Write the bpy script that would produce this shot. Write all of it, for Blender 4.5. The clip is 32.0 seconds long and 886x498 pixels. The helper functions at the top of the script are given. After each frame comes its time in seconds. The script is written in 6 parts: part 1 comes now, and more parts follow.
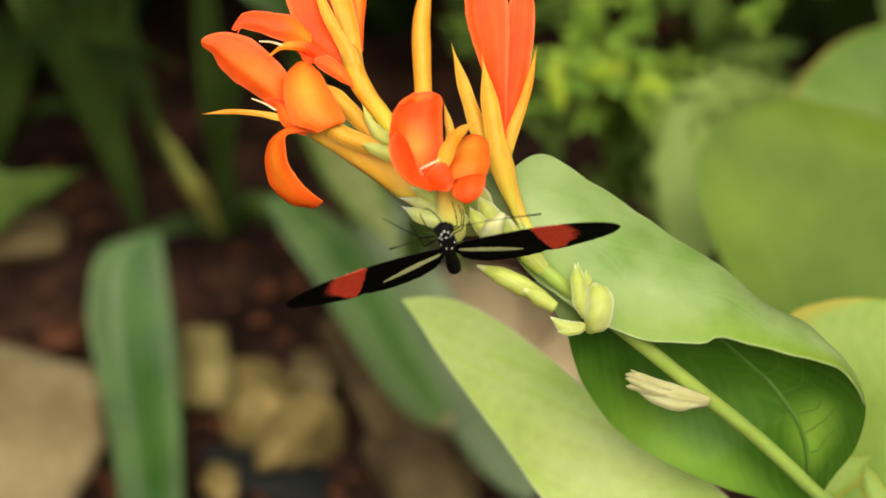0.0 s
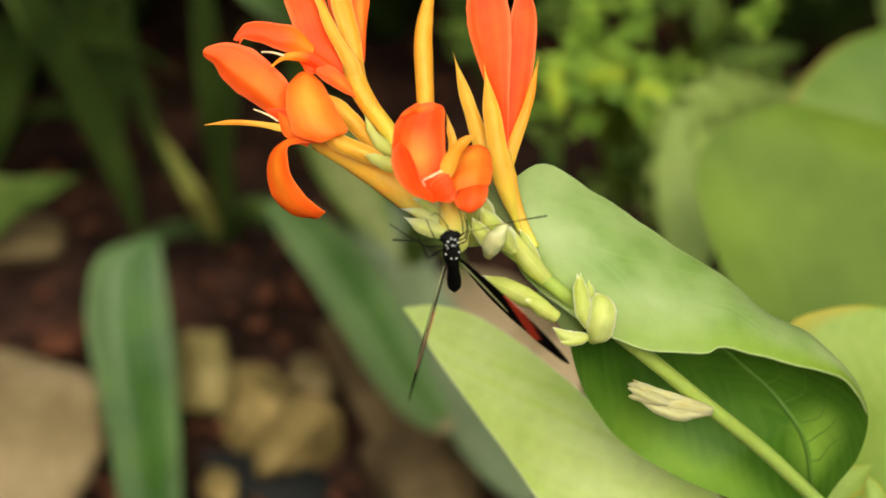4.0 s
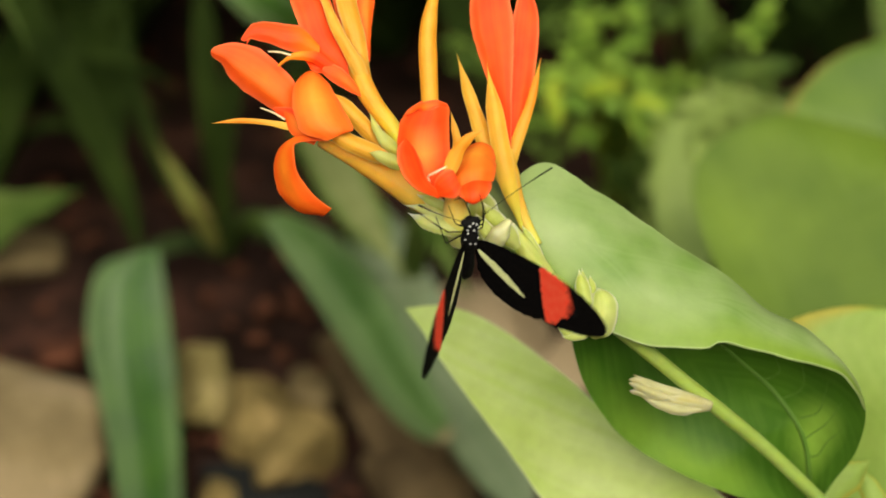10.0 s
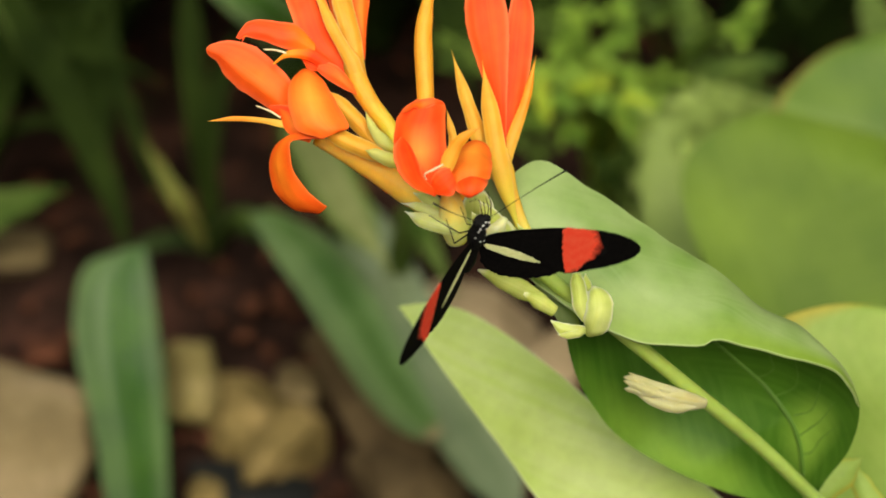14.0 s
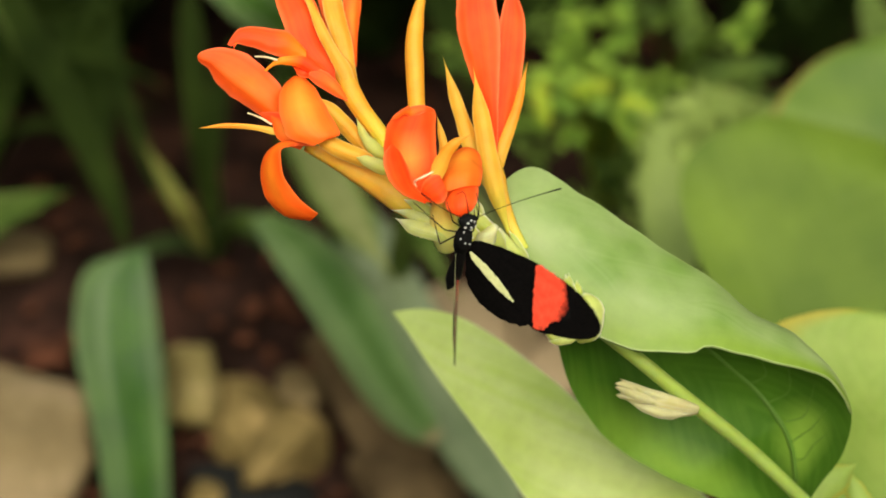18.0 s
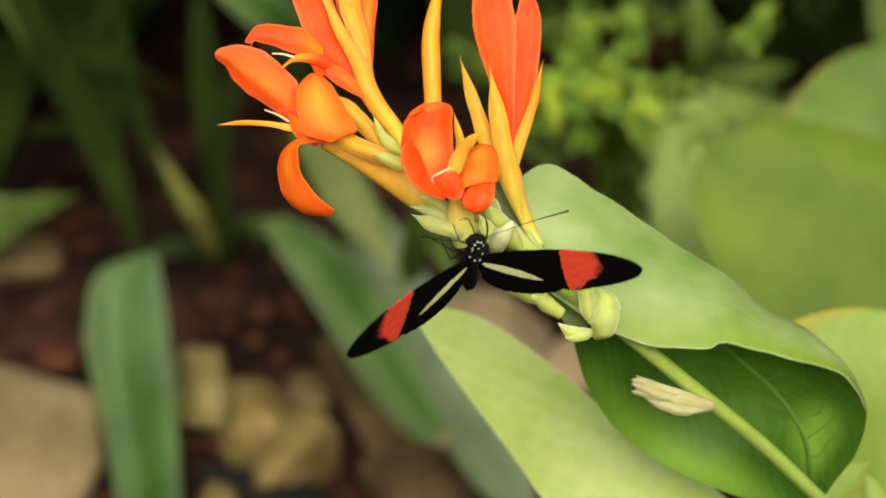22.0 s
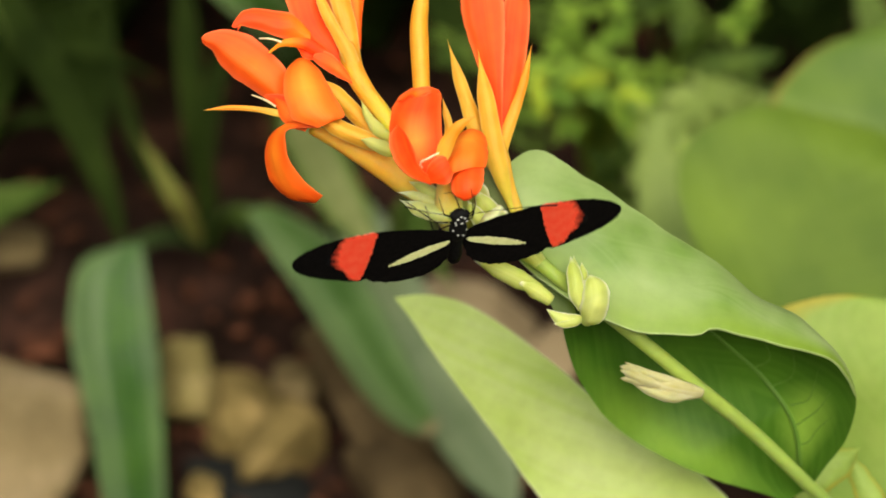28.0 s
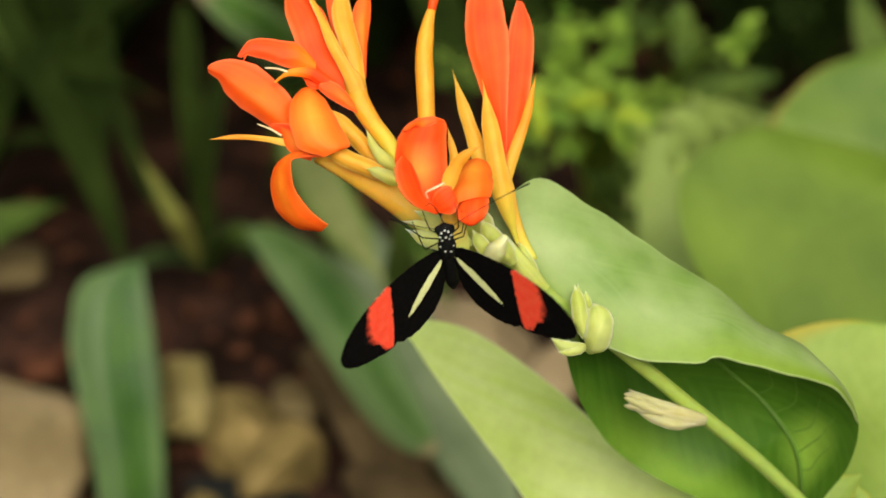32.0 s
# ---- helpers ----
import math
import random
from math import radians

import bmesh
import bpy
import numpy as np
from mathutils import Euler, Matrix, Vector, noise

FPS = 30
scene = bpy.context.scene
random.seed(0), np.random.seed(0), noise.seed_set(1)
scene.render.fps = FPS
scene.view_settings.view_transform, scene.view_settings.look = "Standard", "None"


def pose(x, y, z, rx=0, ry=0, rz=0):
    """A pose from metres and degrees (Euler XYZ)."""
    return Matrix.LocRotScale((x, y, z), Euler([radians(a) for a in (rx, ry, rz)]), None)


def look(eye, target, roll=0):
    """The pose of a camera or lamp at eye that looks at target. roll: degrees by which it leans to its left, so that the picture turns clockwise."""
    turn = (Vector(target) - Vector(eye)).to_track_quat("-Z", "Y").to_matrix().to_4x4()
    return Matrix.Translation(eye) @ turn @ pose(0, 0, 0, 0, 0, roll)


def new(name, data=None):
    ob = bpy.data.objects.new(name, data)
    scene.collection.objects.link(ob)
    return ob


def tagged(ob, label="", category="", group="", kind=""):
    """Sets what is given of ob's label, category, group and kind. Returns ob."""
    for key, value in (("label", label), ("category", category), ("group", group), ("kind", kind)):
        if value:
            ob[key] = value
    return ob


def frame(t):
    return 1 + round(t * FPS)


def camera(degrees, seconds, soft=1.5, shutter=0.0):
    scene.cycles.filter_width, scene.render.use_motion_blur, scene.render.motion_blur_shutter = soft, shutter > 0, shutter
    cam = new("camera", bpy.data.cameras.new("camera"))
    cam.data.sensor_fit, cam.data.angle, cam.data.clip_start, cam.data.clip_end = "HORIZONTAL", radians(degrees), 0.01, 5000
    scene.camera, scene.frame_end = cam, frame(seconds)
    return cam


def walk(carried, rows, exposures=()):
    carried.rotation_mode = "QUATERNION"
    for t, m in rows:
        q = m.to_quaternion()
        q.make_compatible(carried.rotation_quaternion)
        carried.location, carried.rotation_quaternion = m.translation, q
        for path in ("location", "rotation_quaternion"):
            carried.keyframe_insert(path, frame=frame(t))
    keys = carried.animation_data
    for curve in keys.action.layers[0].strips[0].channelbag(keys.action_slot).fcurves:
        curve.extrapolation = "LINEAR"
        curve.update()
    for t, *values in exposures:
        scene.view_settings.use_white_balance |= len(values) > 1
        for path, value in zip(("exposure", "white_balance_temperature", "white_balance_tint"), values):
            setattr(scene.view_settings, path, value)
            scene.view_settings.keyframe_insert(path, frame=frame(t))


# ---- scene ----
cam = camera(24, 32.0, soft=1.7, shutter=0.5)
cam.data.dof.use_dof = True
cam.data.dof.focus_distance = 0.489
cam.data.dof.aperture_fstop = 10.5
PATH = [
    (0, 0.00592, -0.40140, 0.74642, 54.458, 0.219, 0.559),
    (0.5, 0.00594, -0.40117, 0.74689, 54.444, 0.232, 0.567),
    (1, 0.00591, -0.40073, 0.74697, 54.474, 0.290, 0.512),
    (1.5, 0.00648, -0.39989, 0.74742, 54.442, 0.334, 0.504),
    (2, 0.00699, -0.39929, 0.74740, 54.459, 0.323, 0.522),
    (2.5, 0.00712, -0.39902, 0.74762, 54.452, 0.371, 0.472),
    (3, 0.00618, -0.39901, 0.74779, 54.443, 0.347, 0.437),
    (3.5, 0.00520, -0.39900, 0.74810, 54.431, 0.287, 0.418),
    (5.5, 0.00332, -0.40339, 0.74844, 54.533, 0.075, 0.591),
    (6, 0.00303, -0.40443, 0.74802, 54.580, 0.066, 0.631),
    (6.5, 0.00248, -0.40656, 0.74828, 54.634, 0.121, 0.593),
    (7, 0.00188, -0.40699, 0.74795, 54.674, 0.130, 0.547),
    (7.5, 0.00129, -0.40877, 0.74842, 54.776, 0.152, 0.480),
    (8, 0.00103, -0.40987, 0.74821, 54.924, 0.152, 0.392),
    (8.5, 0.00198, -0.41082, 0.74799, 55.009, 0.169, 0.409),
    (9, 0.00183, -0.41114, 0.74783, 55.046, 0.157, 0.399),
    (9.5, 0.00157, -0.41109, 0.74768, 55.101, 0.156, 0.357),
    (10, 0.00230, -0.40982, 0.74734, 55.119, 0.176, 0.281),
    (10.5, 0.00388, -0.40900, 0.74746, 55.101, 0.189, 0.250),
    (11, 0.00370, -0.40823, 0.74679, 55.069, 0.161, 0.174),
    (11.5, 0.00341, -0.40843, 0.74688, 54.992, 0.169, 0.125),
    (12, 0.00196, -0.40892, 0.74658, 55.004, 0.081, 0.087),
    (12.5, 0.00023, -0.40960, 0.74637, 55.037, -0.012, 0.050),
    (13, -0.00000, -0.40958, 0.74679, 55.000, -0.000, 0.000),
    (13.5, -0.00023, -0.41027, 0.74757, 54.988, -0.017, -0.085),
    (14, -0.00120, -0.40986, 0.74764, 55.036, -0.109, -0.163),
    (14.5, -0.00175, -0.41008, 0.74825, 55.074, -0.041, -0.235),
    (16.5, 0.00139, -0.40770, 0.74859, 55.071, 0.092, -0.286),
    (17, 0.00212, -0.40775, 0.74866, 55.048, 0.075, -0.234),
    (17.5, 0.00237, -0.40839, 0.74915, 55.021, -0.003, -0.120),
    (18, 0.00264, -0.40924, 0.74903, 55.048, 0.023, -0.011),
    (18.5, 0.00306, -0.41028, 0.74906, 55.064, 0.040, 0.043),
    (19, 0.00359, -0.41140, 0.74922, 55.090, 0.083, 0.076),
    (19.5, 0.00336, -0.41199, 0.74931, 55.138, 0.153, 0.043),
    (20, 0.00286, -0.41214, 0.74917, 55.169, 0.205, 0.053),
    (20.5, 0.00173, -0.41276, 0.74923, 55.224, 0.147, 0.120),
    (21, 0.00140, -0.41215, 0.74840, 55.248, 0.160, 0.156),
    (21.5, 0.00057, -0.41260, 0.74868, 55.251, 0.147, 0.125),
    (22, 0.00013, -0.41221, 0.74764, 55.278, 0.126, 0.115),
    (22.5, -0.00004, -0.41282, 0.74788, 55.263, 0.161, 0.063),
    (23, -0.00003, -0.41275, 0.74752, 55.270, 0.112, 0.052),
    (23.5, -0.00014, -0.41288, 0.74715, 55.265, 0.095, 0.015),
    (24, -0.00063, -0.41309, 0.74730, 55.240, 0.047, -0.017),
    (24.5, -0.00054, -0.41396, 0.74771, 55.260, 0.005, -0.012),
    (25, 0.00003, -0.41376, 0.74738, 55.275, -0.031, -0.098),
    (25.5, 0.00045, -0.41388, 0.74752, 55.277, -0.099, -0.185),
    (27.5, -0.00063, -0.41179, 0.74548, 55.136, -0.086, -0.340),
    (28, -0.00108, -0.41071, 0.74495, 55.048, -0.111, -0.278),
    (28.5, -0.00366, -0.41137, 0.74479, 55.032, -0.303, -0.262),
    (29, -0.00456, -0.41055, 0.74473, 55.073, -0.322, -0.212),
    (29.5, -0.00459, -0.41152, 0.74687, 55.176, -0.219, -0.307),
    (30, -0.00413, -0.41086, 0.74749, 55.235, -0.178, -0.399),
    (30.5, -0.00221, -0.41036, 0.74786, 55.271, -0.176, -0.433),
    (31, -0.00285, -0.40987, 0.74811, 55.295, -0.250, -0.548),
    (31.5, -0.00349, -0.40951, 0.74870, 55.338, -0.238, -0.527),
    (32, -0.00328, -0.41061, 0.74937, 55.409, -0.199, -0.364),
]
walk(cam, [(r[0], pose(*r[1:])) for r in PATH], exposures=[(0.0, 0.58, 7050, 1), (3.5, 0.58, 7050, 1), (9.0, 0.48, 7050, 1), (13.5, 0.47, 7050, 1), (18.0, 0.55, 7050, 1), (28.0, 0.58, 7050, 1), (32.0, 0.54, 7050, 1)])

# ---- light: bright, softly clouded daylight over a planted bed ----
world = bpy.data.worlds.new("sky")
scene.world = world
world.use_nodes = True
wn = world.node_tree
sky = wn.nodes.new("ShaderNodeTexSky")
sky.sky_type = "NISHITA"
sky.sun_disc = False
sky.sun_elevation, sky.sun_rotation = radians(46), radians(175)
sky.air_density, sky.dust_density = 1.0, 4.0
wn.nodes["Background"].inputs["Strength"].default_value = 0.15
wn.links.new(sky.outputs["Color"], wn.nodes["Background"].inputs["Color"])
sun = new("sun", bpy.data.lights.new("sun", "SUN"))
sun.data.energy, sun.data.angle, sun.data.color = 3.1, radians(85), (1.0, 0.95, 0.86)
sun.matrix_world = look((0.12, -1.3, 1.75), (0, 0, 0.4))


# ---- materials ----
def shader(name, rough=0.5, metal=0.0):
    m = bpy.data.materials.new(name)
    m.use_nodes = True
    nt = m.node_tree
    b = nt.nodes["Principled BSDF"]
    b.inputs["Roughness"].default_value, b.inputs["Metallic"].default_value = rough, metal
    return m, nt, b


def ramp(nt, fac, stops):
    r = nt.nodes.new("ShaderNodeValToRGB")
    e = r.color_ramp.elements
    e[0].position, e[0].color = stops[0][0], (*stops[0][1], 1)
    e[1].position, e[1].color = stops[-1][0], (*stops[-1][1], 1)
    for p, c in stops[1:-1]:
        e.new(p).color = (*c, 1)
    nt.links.new(fac, r.inputs["Fac"])
    return r.outputs["Color"]


def noise_tex(nt, scale, detail=3, vec=None, rough=0.55):
    n = nt.nodes.new("ShaderNodeTexNoise")
    n.inputs["Scale"].default_value, n.inputs["Detail"].default_value, n.inputs["Roughness"].default_value = scale, detail, rough
    if vec is not None:
        nt.links.new(vec, n.inputs["Vector"])
    return n.outputs["Fac"]


def coords(nt, which="Object", scale=(1, 1, 1)):
    t, m = nt.nodes.new("ShaderNodeTexCoord"), nt.nodes.new("ShaderNodeMapping")
    m.inputs["Scale"].default_value = scale
    nt.links.new(t.outputs[which], m.inputs["Vector"])
    return m.outputs["Vector"]


def blend(nt, fac, a, b, how="MIX"):
    n = nt.nodes.new("ShaderNodeMix")
    n.data_type, n.blend_type = "RGBA", how
    for k, v in ((0, fac), (6, a), (7, b)):
        if hasattr(v, "links"):
            nt.links.new(v, n.inputs[k])
        else:
            n.inputs[k].default_value = v if k == 0 else (*v, 1)
    return n.outputs[2]


def bump(nt, b, height, strength, distance):
    n = nt.nodes.new("ShaderNodeBump")
    n.inputs["Strength"].default_value, n.inputs["Distance"].default_value = strength, distance
    nt.links.new(height, n.inputs["Height"])
    nt.links.new(n.outputs["Normal"], b.inputs["Normal"])


def leafy(name, low, high, veins=26, vein_tint=(0.3, 0.4, 0.12), vein_mix=0.25, rough=0.42, through_light=0.35, slant=0.8, tip=None, along=False, gloss=0.5, rim=None, foot=None, grain=28, throat_shine=None, fold_shade=None, patches=(), relief=0.14, flesh=0.0):
    """A leaf or petal: colour mottled along its length, fine veins, light through the blade."""
    m, nt, b = shader(name, rough)
    b.inputs["Specular IOR Level"].default_value = gloss
    b.inputs["Subsurface Weight"].default_value, b.inputs["Subsurface Scale"].default_value = flesh, 0.003
    b.inputs["Subsurface Radius"].default_value = (1.0, 0.8, 0.35)
    uv = coords(nt, "UV")
    sep = nt.nodes.new("ShaderNodeSeparateXYZ")
    nt.links.new(uv, sep.inputs[0])
    side = nt.nodes.new("ShaderNodeMath")
    side.operation = "ABSOLUTE"
    half = nt.nodes.new("ShaderNodeMath")
    half.operation = "SUBTRACT"
    half.inputs[1].default_value = 0.5
    nt.links.new(sep.outputs[0], half.inputs[0])
    nt.links.new(half.outputs[0], side.inputs[0])
    run = nt.nodes.new("ShaderNodeMath")
    run.operation = "MULTIPLY_ADD"
    run.inputs[1].default_value = -slant
    nt.links.new(sep.outputs[0] if slant < 0 else side.outputs[0], run.inputs[0])
    nt.links.new(sep.outputs[1], run.inputs[2])
    wave = nt.nodes.new("ShaderNodeTexNoise")
    wave.noise_dimensions = "1D"
    wave.inputs["Scale"].default_value, wave.inputs["Detail"].default_value = veins, 2
    obj = coords(nt)
    mott = noise_tex(nt, grain, 2, obj)
    drift = nt.nodes.new("ShaderNodeMath")   # veins wander a little
    drift.operation = "MULTIPLY_ADD"
    drift.inputs[1].default_value = 0.0 if along else 0.09
    nt.links.new(mott, drift.inputs[0])
    nt.links.new(sep.outputs[0] if along else run.outputs[0], drift.inputs[2])
    nt.links.new(drift.outputs[0], wave.inputs["W"])
    fine = noise_tex(nt, 260, 3, obj)
    base = ramp(nt, mott, [(0.3, low), (0.7, high)])
    lines = ramp(nt, wave.outputs["Fac"], [(0.42, (0, 0, 0)), (0.62, (1, 1, 1))])
    fac = nt.nodes.new("ShaderNodeMath")
    fac.operation = "MULTIPLY"
    fac.inputs[1].default_value = vein_mix
    nt.links.new(lines, fac.inputs[0])
    col = blend(nt, fac.outputs[0], base, vein_tint)
    if tip:
        tf = ramp(nt, sep.outputs[1], [(tip[1], (0, 0, 0)), (tip[2], (1, 1, 1))])
        col = blend(nt, tf, col, tip[0])
    if foot:
        ff = ramp(nt, sep.outputs[1], [(foot[1], (1, 1, 1)), (foot[2], (0, 0, 0))])
        col = blend(nt, ff, col, foot[0])
    # gold middle: throat pigment, and on bulging petals a painted highlight
    if throat_shine:
        tv = ramp(nt, sep.outputs[1], [(throat_shine[1], (0, 0, 0)), (throat_shine[2], (1, 1, 1)), (throat_shine[3], (0, 0, 0))])
        tu = ramp(nt, side.outputs[0], [(0.06, (1, 1, 1)), (0.42, (0, 0, 0))])
        col = blend(nt, blend(nt, 1.0, tv, tu, "MULTIPLY"), col, throat_shine[0])
    # soft oval patches of another tone, used for light coming through the blade
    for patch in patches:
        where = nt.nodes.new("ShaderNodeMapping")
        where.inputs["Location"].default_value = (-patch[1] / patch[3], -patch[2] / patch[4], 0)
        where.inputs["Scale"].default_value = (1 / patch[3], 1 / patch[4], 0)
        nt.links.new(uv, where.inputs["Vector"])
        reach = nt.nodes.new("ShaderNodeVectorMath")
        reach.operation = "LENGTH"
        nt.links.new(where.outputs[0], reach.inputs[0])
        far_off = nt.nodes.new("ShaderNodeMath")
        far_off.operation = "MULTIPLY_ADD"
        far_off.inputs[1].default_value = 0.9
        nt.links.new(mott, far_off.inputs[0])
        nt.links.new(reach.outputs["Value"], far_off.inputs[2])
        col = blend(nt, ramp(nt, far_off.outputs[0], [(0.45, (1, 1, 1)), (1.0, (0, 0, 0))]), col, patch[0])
    # shading of a fold, painted as another tone towards one edge
    if fold_shade:
        col = blend(nt, ramp(nt, sep.outputs[0], [(fold_shade[1], (0, 0, 0)), (fold_shade[2], (1, 1, 1))]), col, fold_shade[0])
    if rim:
        rf = ramp(nt, side.outputs[0], [(0.5 - rim[1], (0, 0, 0)), (0.5, (1, 1, 1))])
        col = blend(nt, rf, col, rim[0])
    speck = ramp(nt, fine, [(0.3, (0.86, 0.86, 0.86)), (0.6, (1, 1, 1))])
    col = blend(nt, 0.6, col, speck, "MULTIPLY")
    nt.links.new(col, b.inputs["Base Color"])
    bump(nt, b, wave.outputs["Fac"], relief, 0.0006)
    trans = nt.nodes.new("ShaderNodeBsdfTranslucent")
    nt.links.new(col, trans.inputs["Color"])
    mix = nt.nodes.new("ShaderNodeMixShader")
    mix.inputs[0].default_value = through_light
    nt.links.new(b.outputs[0], mix.inputs[1])
    nt.links.new(trans.outputs[0], mix.inputs[2])
    nt.links.new(mix.outputs[0], nt.nodes["Material Output"].inputs["Surface"])
    return m


def mottled(name, stops, scale=30, fine=220, rough=0.7, bumpy=0.4, dist=0.002, gloss=0.3, worn=0.7):
    m, nt, b = shader(name, rough)
    b.inputs["Specular IOR Level"].default_value = gloss
    obj = coords(nt)
    col = ramp(nt, noise_tex(nt, scale, 5, obj, 0.6), stops)
    f = noise_tex(nt, fine, 4, obj)
    col = blend(nt, worn, col, ramp(nt, f, [(0.25, (0.6, 0.6, 0.6)), (0.65, (1, 1, 1))]), "MULTIPLY")
    nt.links.new(col, b.inputs["Base Color"])
    bump(nt, b, f, bumpy, dist)
    return m


# greener lower edge holds the shading of the rolled fold
M_LEAF = leafy("canna_leaf_pale", (0.2, 0.335, 0.065), (0.45, 0.56, 0.235), 12, (0.423, 0.54, 0.234), 0.15, 0.42, 0.3, gloss=0.4, rim=((0.42, 0.54, 0.21), 0.014), fold_shade=((0.243, 0.378, 0.045), 0.62, 0.92), relief=0.05, grain=38)
# first patch paints light shining through the blade; second pales its lower side
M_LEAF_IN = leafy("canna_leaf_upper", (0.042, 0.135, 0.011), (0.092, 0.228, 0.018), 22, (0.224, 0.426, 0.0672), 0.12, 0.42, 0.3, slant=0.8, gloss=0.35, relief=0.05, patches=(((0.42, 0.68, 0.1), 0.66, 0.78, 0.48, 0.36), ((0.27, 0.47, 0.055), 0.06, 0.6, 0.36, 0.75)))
M_RIB = leafy("canna_midrib", (0.0909, 0.209, 0.0238), (0.133, 0.265, 0.0408), 9, (0.174, 0.307, 0.0612), 0.2, 0.45, 0.2, along=True, gloss=0.3, grain=60)
M_LEAF_LOW = leafy("canna_leaf_lower", (0.503, 0.655, 0.142), (0.646, 0.76, 0.285), 8, (0.703, 0.788, 0.399), 0.22, 0.45, 0.35, slant=-0.5, rim=((0.76, 0.76, 0.494), 0.014))
M_LEAF_BG = leafy("canna_leaf_far", (0.0699, 0.131, 0.0099), (0.16, 0.251, 0.0248), 22, (0.22, 0.324, 0.066), 0.1, 0.6, 0.25, gloss=0.25, grain=18)
M_LEAF_BLUE = leafy("canna_leaf_bluish", (0.0684, 0.14, 0.0152), (0.179, 0.274, 0.0456), 22, (0.253, 0.352, 0.076), 0.1, 0.55, 0.25, gloss=0.3, rim=((0.295, 0.207, 0.038), 0.03), grain=18)
M_LEAF_SAGE = leafy("canna_leaf_sage", (0.167, 0.24, 0.0468), (0.274, 0.36, 0.0936), 22, (0.294, 0.38, 0.109), 0.1, 0.6, 0.25, gloss=0.25, grain=14)
M_LEAF_RIM = leafy("canna_leaf_yellowing", (0.26, 0.41, 0.07), (0.42, 0.55, 0.13), 26, (0.46, 0.57, 0.16), 0.15, 0.5, 0.4, rim=((0.5, 0.42, 0.045), 0.15), gloss=0.3)
M_LEAF_GOLD = leafy("shrub_leaf_yellowing", (0.24, 0.36, 0.02), (0.4, 0.47, 0.04), 12, (0.45, 0.5, 0.08), 0.2, 0.6, 0.35, gloss=0.15, grain=60)
# strap leaf tones: deep shade, dim, shade and lit levels are painted as colour
M_STRAP = leafy("strap_leaf_deep_shade", (0.00672, 0.0131, 0.0024), (0.0202, 0.0339, 0.006), 9, (0.0336, 0.0491, 0.0144), 0.3, 0.65, 0.15, along=True, gloss=0.01)
# broad vein streaks carry the pale midrib tone plus painted grey highlights
M_STRAP_LIT = leafy("strap_leaf_lit", (0.0168, 0.0671, 0.00328), (0.0504, 0.125, 0.0107), 5, (0.227, 0.284, 0.164), 0.42, 0.38, 0.15, along=True, gloss=0.35, tip=((0.323, 0.237, 0.144), 0.93, 0.98))
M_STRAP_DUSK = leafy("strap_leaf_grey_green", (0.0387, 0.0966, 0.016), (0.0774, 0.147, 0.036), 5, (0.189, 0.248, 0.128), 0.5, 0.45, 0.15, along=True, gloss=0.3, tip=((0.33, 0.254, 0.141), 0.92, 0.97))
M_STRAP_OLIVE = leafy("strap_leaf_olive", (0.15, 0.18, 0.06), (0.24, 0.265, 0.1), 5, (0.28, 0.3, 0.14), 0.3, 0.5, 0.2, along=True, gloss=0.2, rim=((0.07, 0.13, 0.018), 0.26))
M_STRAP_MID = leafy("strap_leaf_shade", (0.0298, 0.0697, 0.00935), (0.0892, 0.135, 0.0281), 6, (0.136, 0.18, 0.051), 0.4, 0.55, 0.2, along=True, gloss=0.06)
# grey cast on this blade imitates sky sheen
M_STRAP_GREY = leafy("strap_leaf_grey_sheen", (0.104, 0.15, 0.0715), (0.202, 0.254, 0.137), 6, (0.26, 0.312, 0.195), 0.4, 0.5, 0.2, along=True, gloss=0.3)
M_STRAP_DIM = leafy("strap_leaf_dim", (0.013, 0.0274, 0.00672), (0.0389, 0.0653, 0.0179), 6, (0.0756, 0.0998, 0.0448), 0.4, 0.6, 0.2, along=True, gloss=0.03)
M_STRAP_PALE = leafy("strap_leaf_pale", (0.11, 0.125, 0.025), (0.2, 0.2, 0.05), 9, (0.26, 0.25, 0.08), 0.4, 0.6, 0.3, along=True, gloss=0.05)
# three foliage greens: full light, half shade and shade are set by colour
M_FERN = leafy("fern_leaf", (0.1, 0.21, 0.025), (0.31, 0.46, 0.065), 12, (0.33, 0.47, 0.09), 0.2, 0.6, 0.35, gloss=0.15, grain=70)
M_FERN_MID = leafy("shrub_leaf_half_shade", (0.0255, 0.0595, 0.0085), (0.119, 0.183, 0.0298), 12, (0.187, 0.255, 0.068), 0.2, 0.6, 0.3, gloss=0.08, grain=60)
M_FERN_DARK = leafy("fern_leaf_shade", (0.0121, 0.0231, 0.0055), (0.0275, 0.0468, 0.0099), 12, (0.044, 0.066, 0.0165), 0.2, 0.7, 0.25, gloss=0.01)
M_STEM = leafy("canna_stem", (0.223, 0.388, 0.08), (0.307, 0.49, 0.12), 14, (0.357, 0.473, 0.136), 0.3, 0.45, 0.15, along=True, tip=((0.372, 0.498, 0.104), 0.64, 0.86), flesh=0.5)
M_PETAL = leafy("petal_orange", (0.911, 0.0694, 0.00952), (0.921, 0.0938, 0.0133), 7, (0.921, 0.132, 0.0213), 0.35, 0.55, 0.12, along=True, gloss=0.2, throat_shine=((0.921, 0.173, 0.0159), 0.1, 0.45, 0.85), rim=((0.911, 0.145, 0.0478), 0.14), foot=((0.911, 0.126, 0.0106), 0.05, 0.5), grain=110)
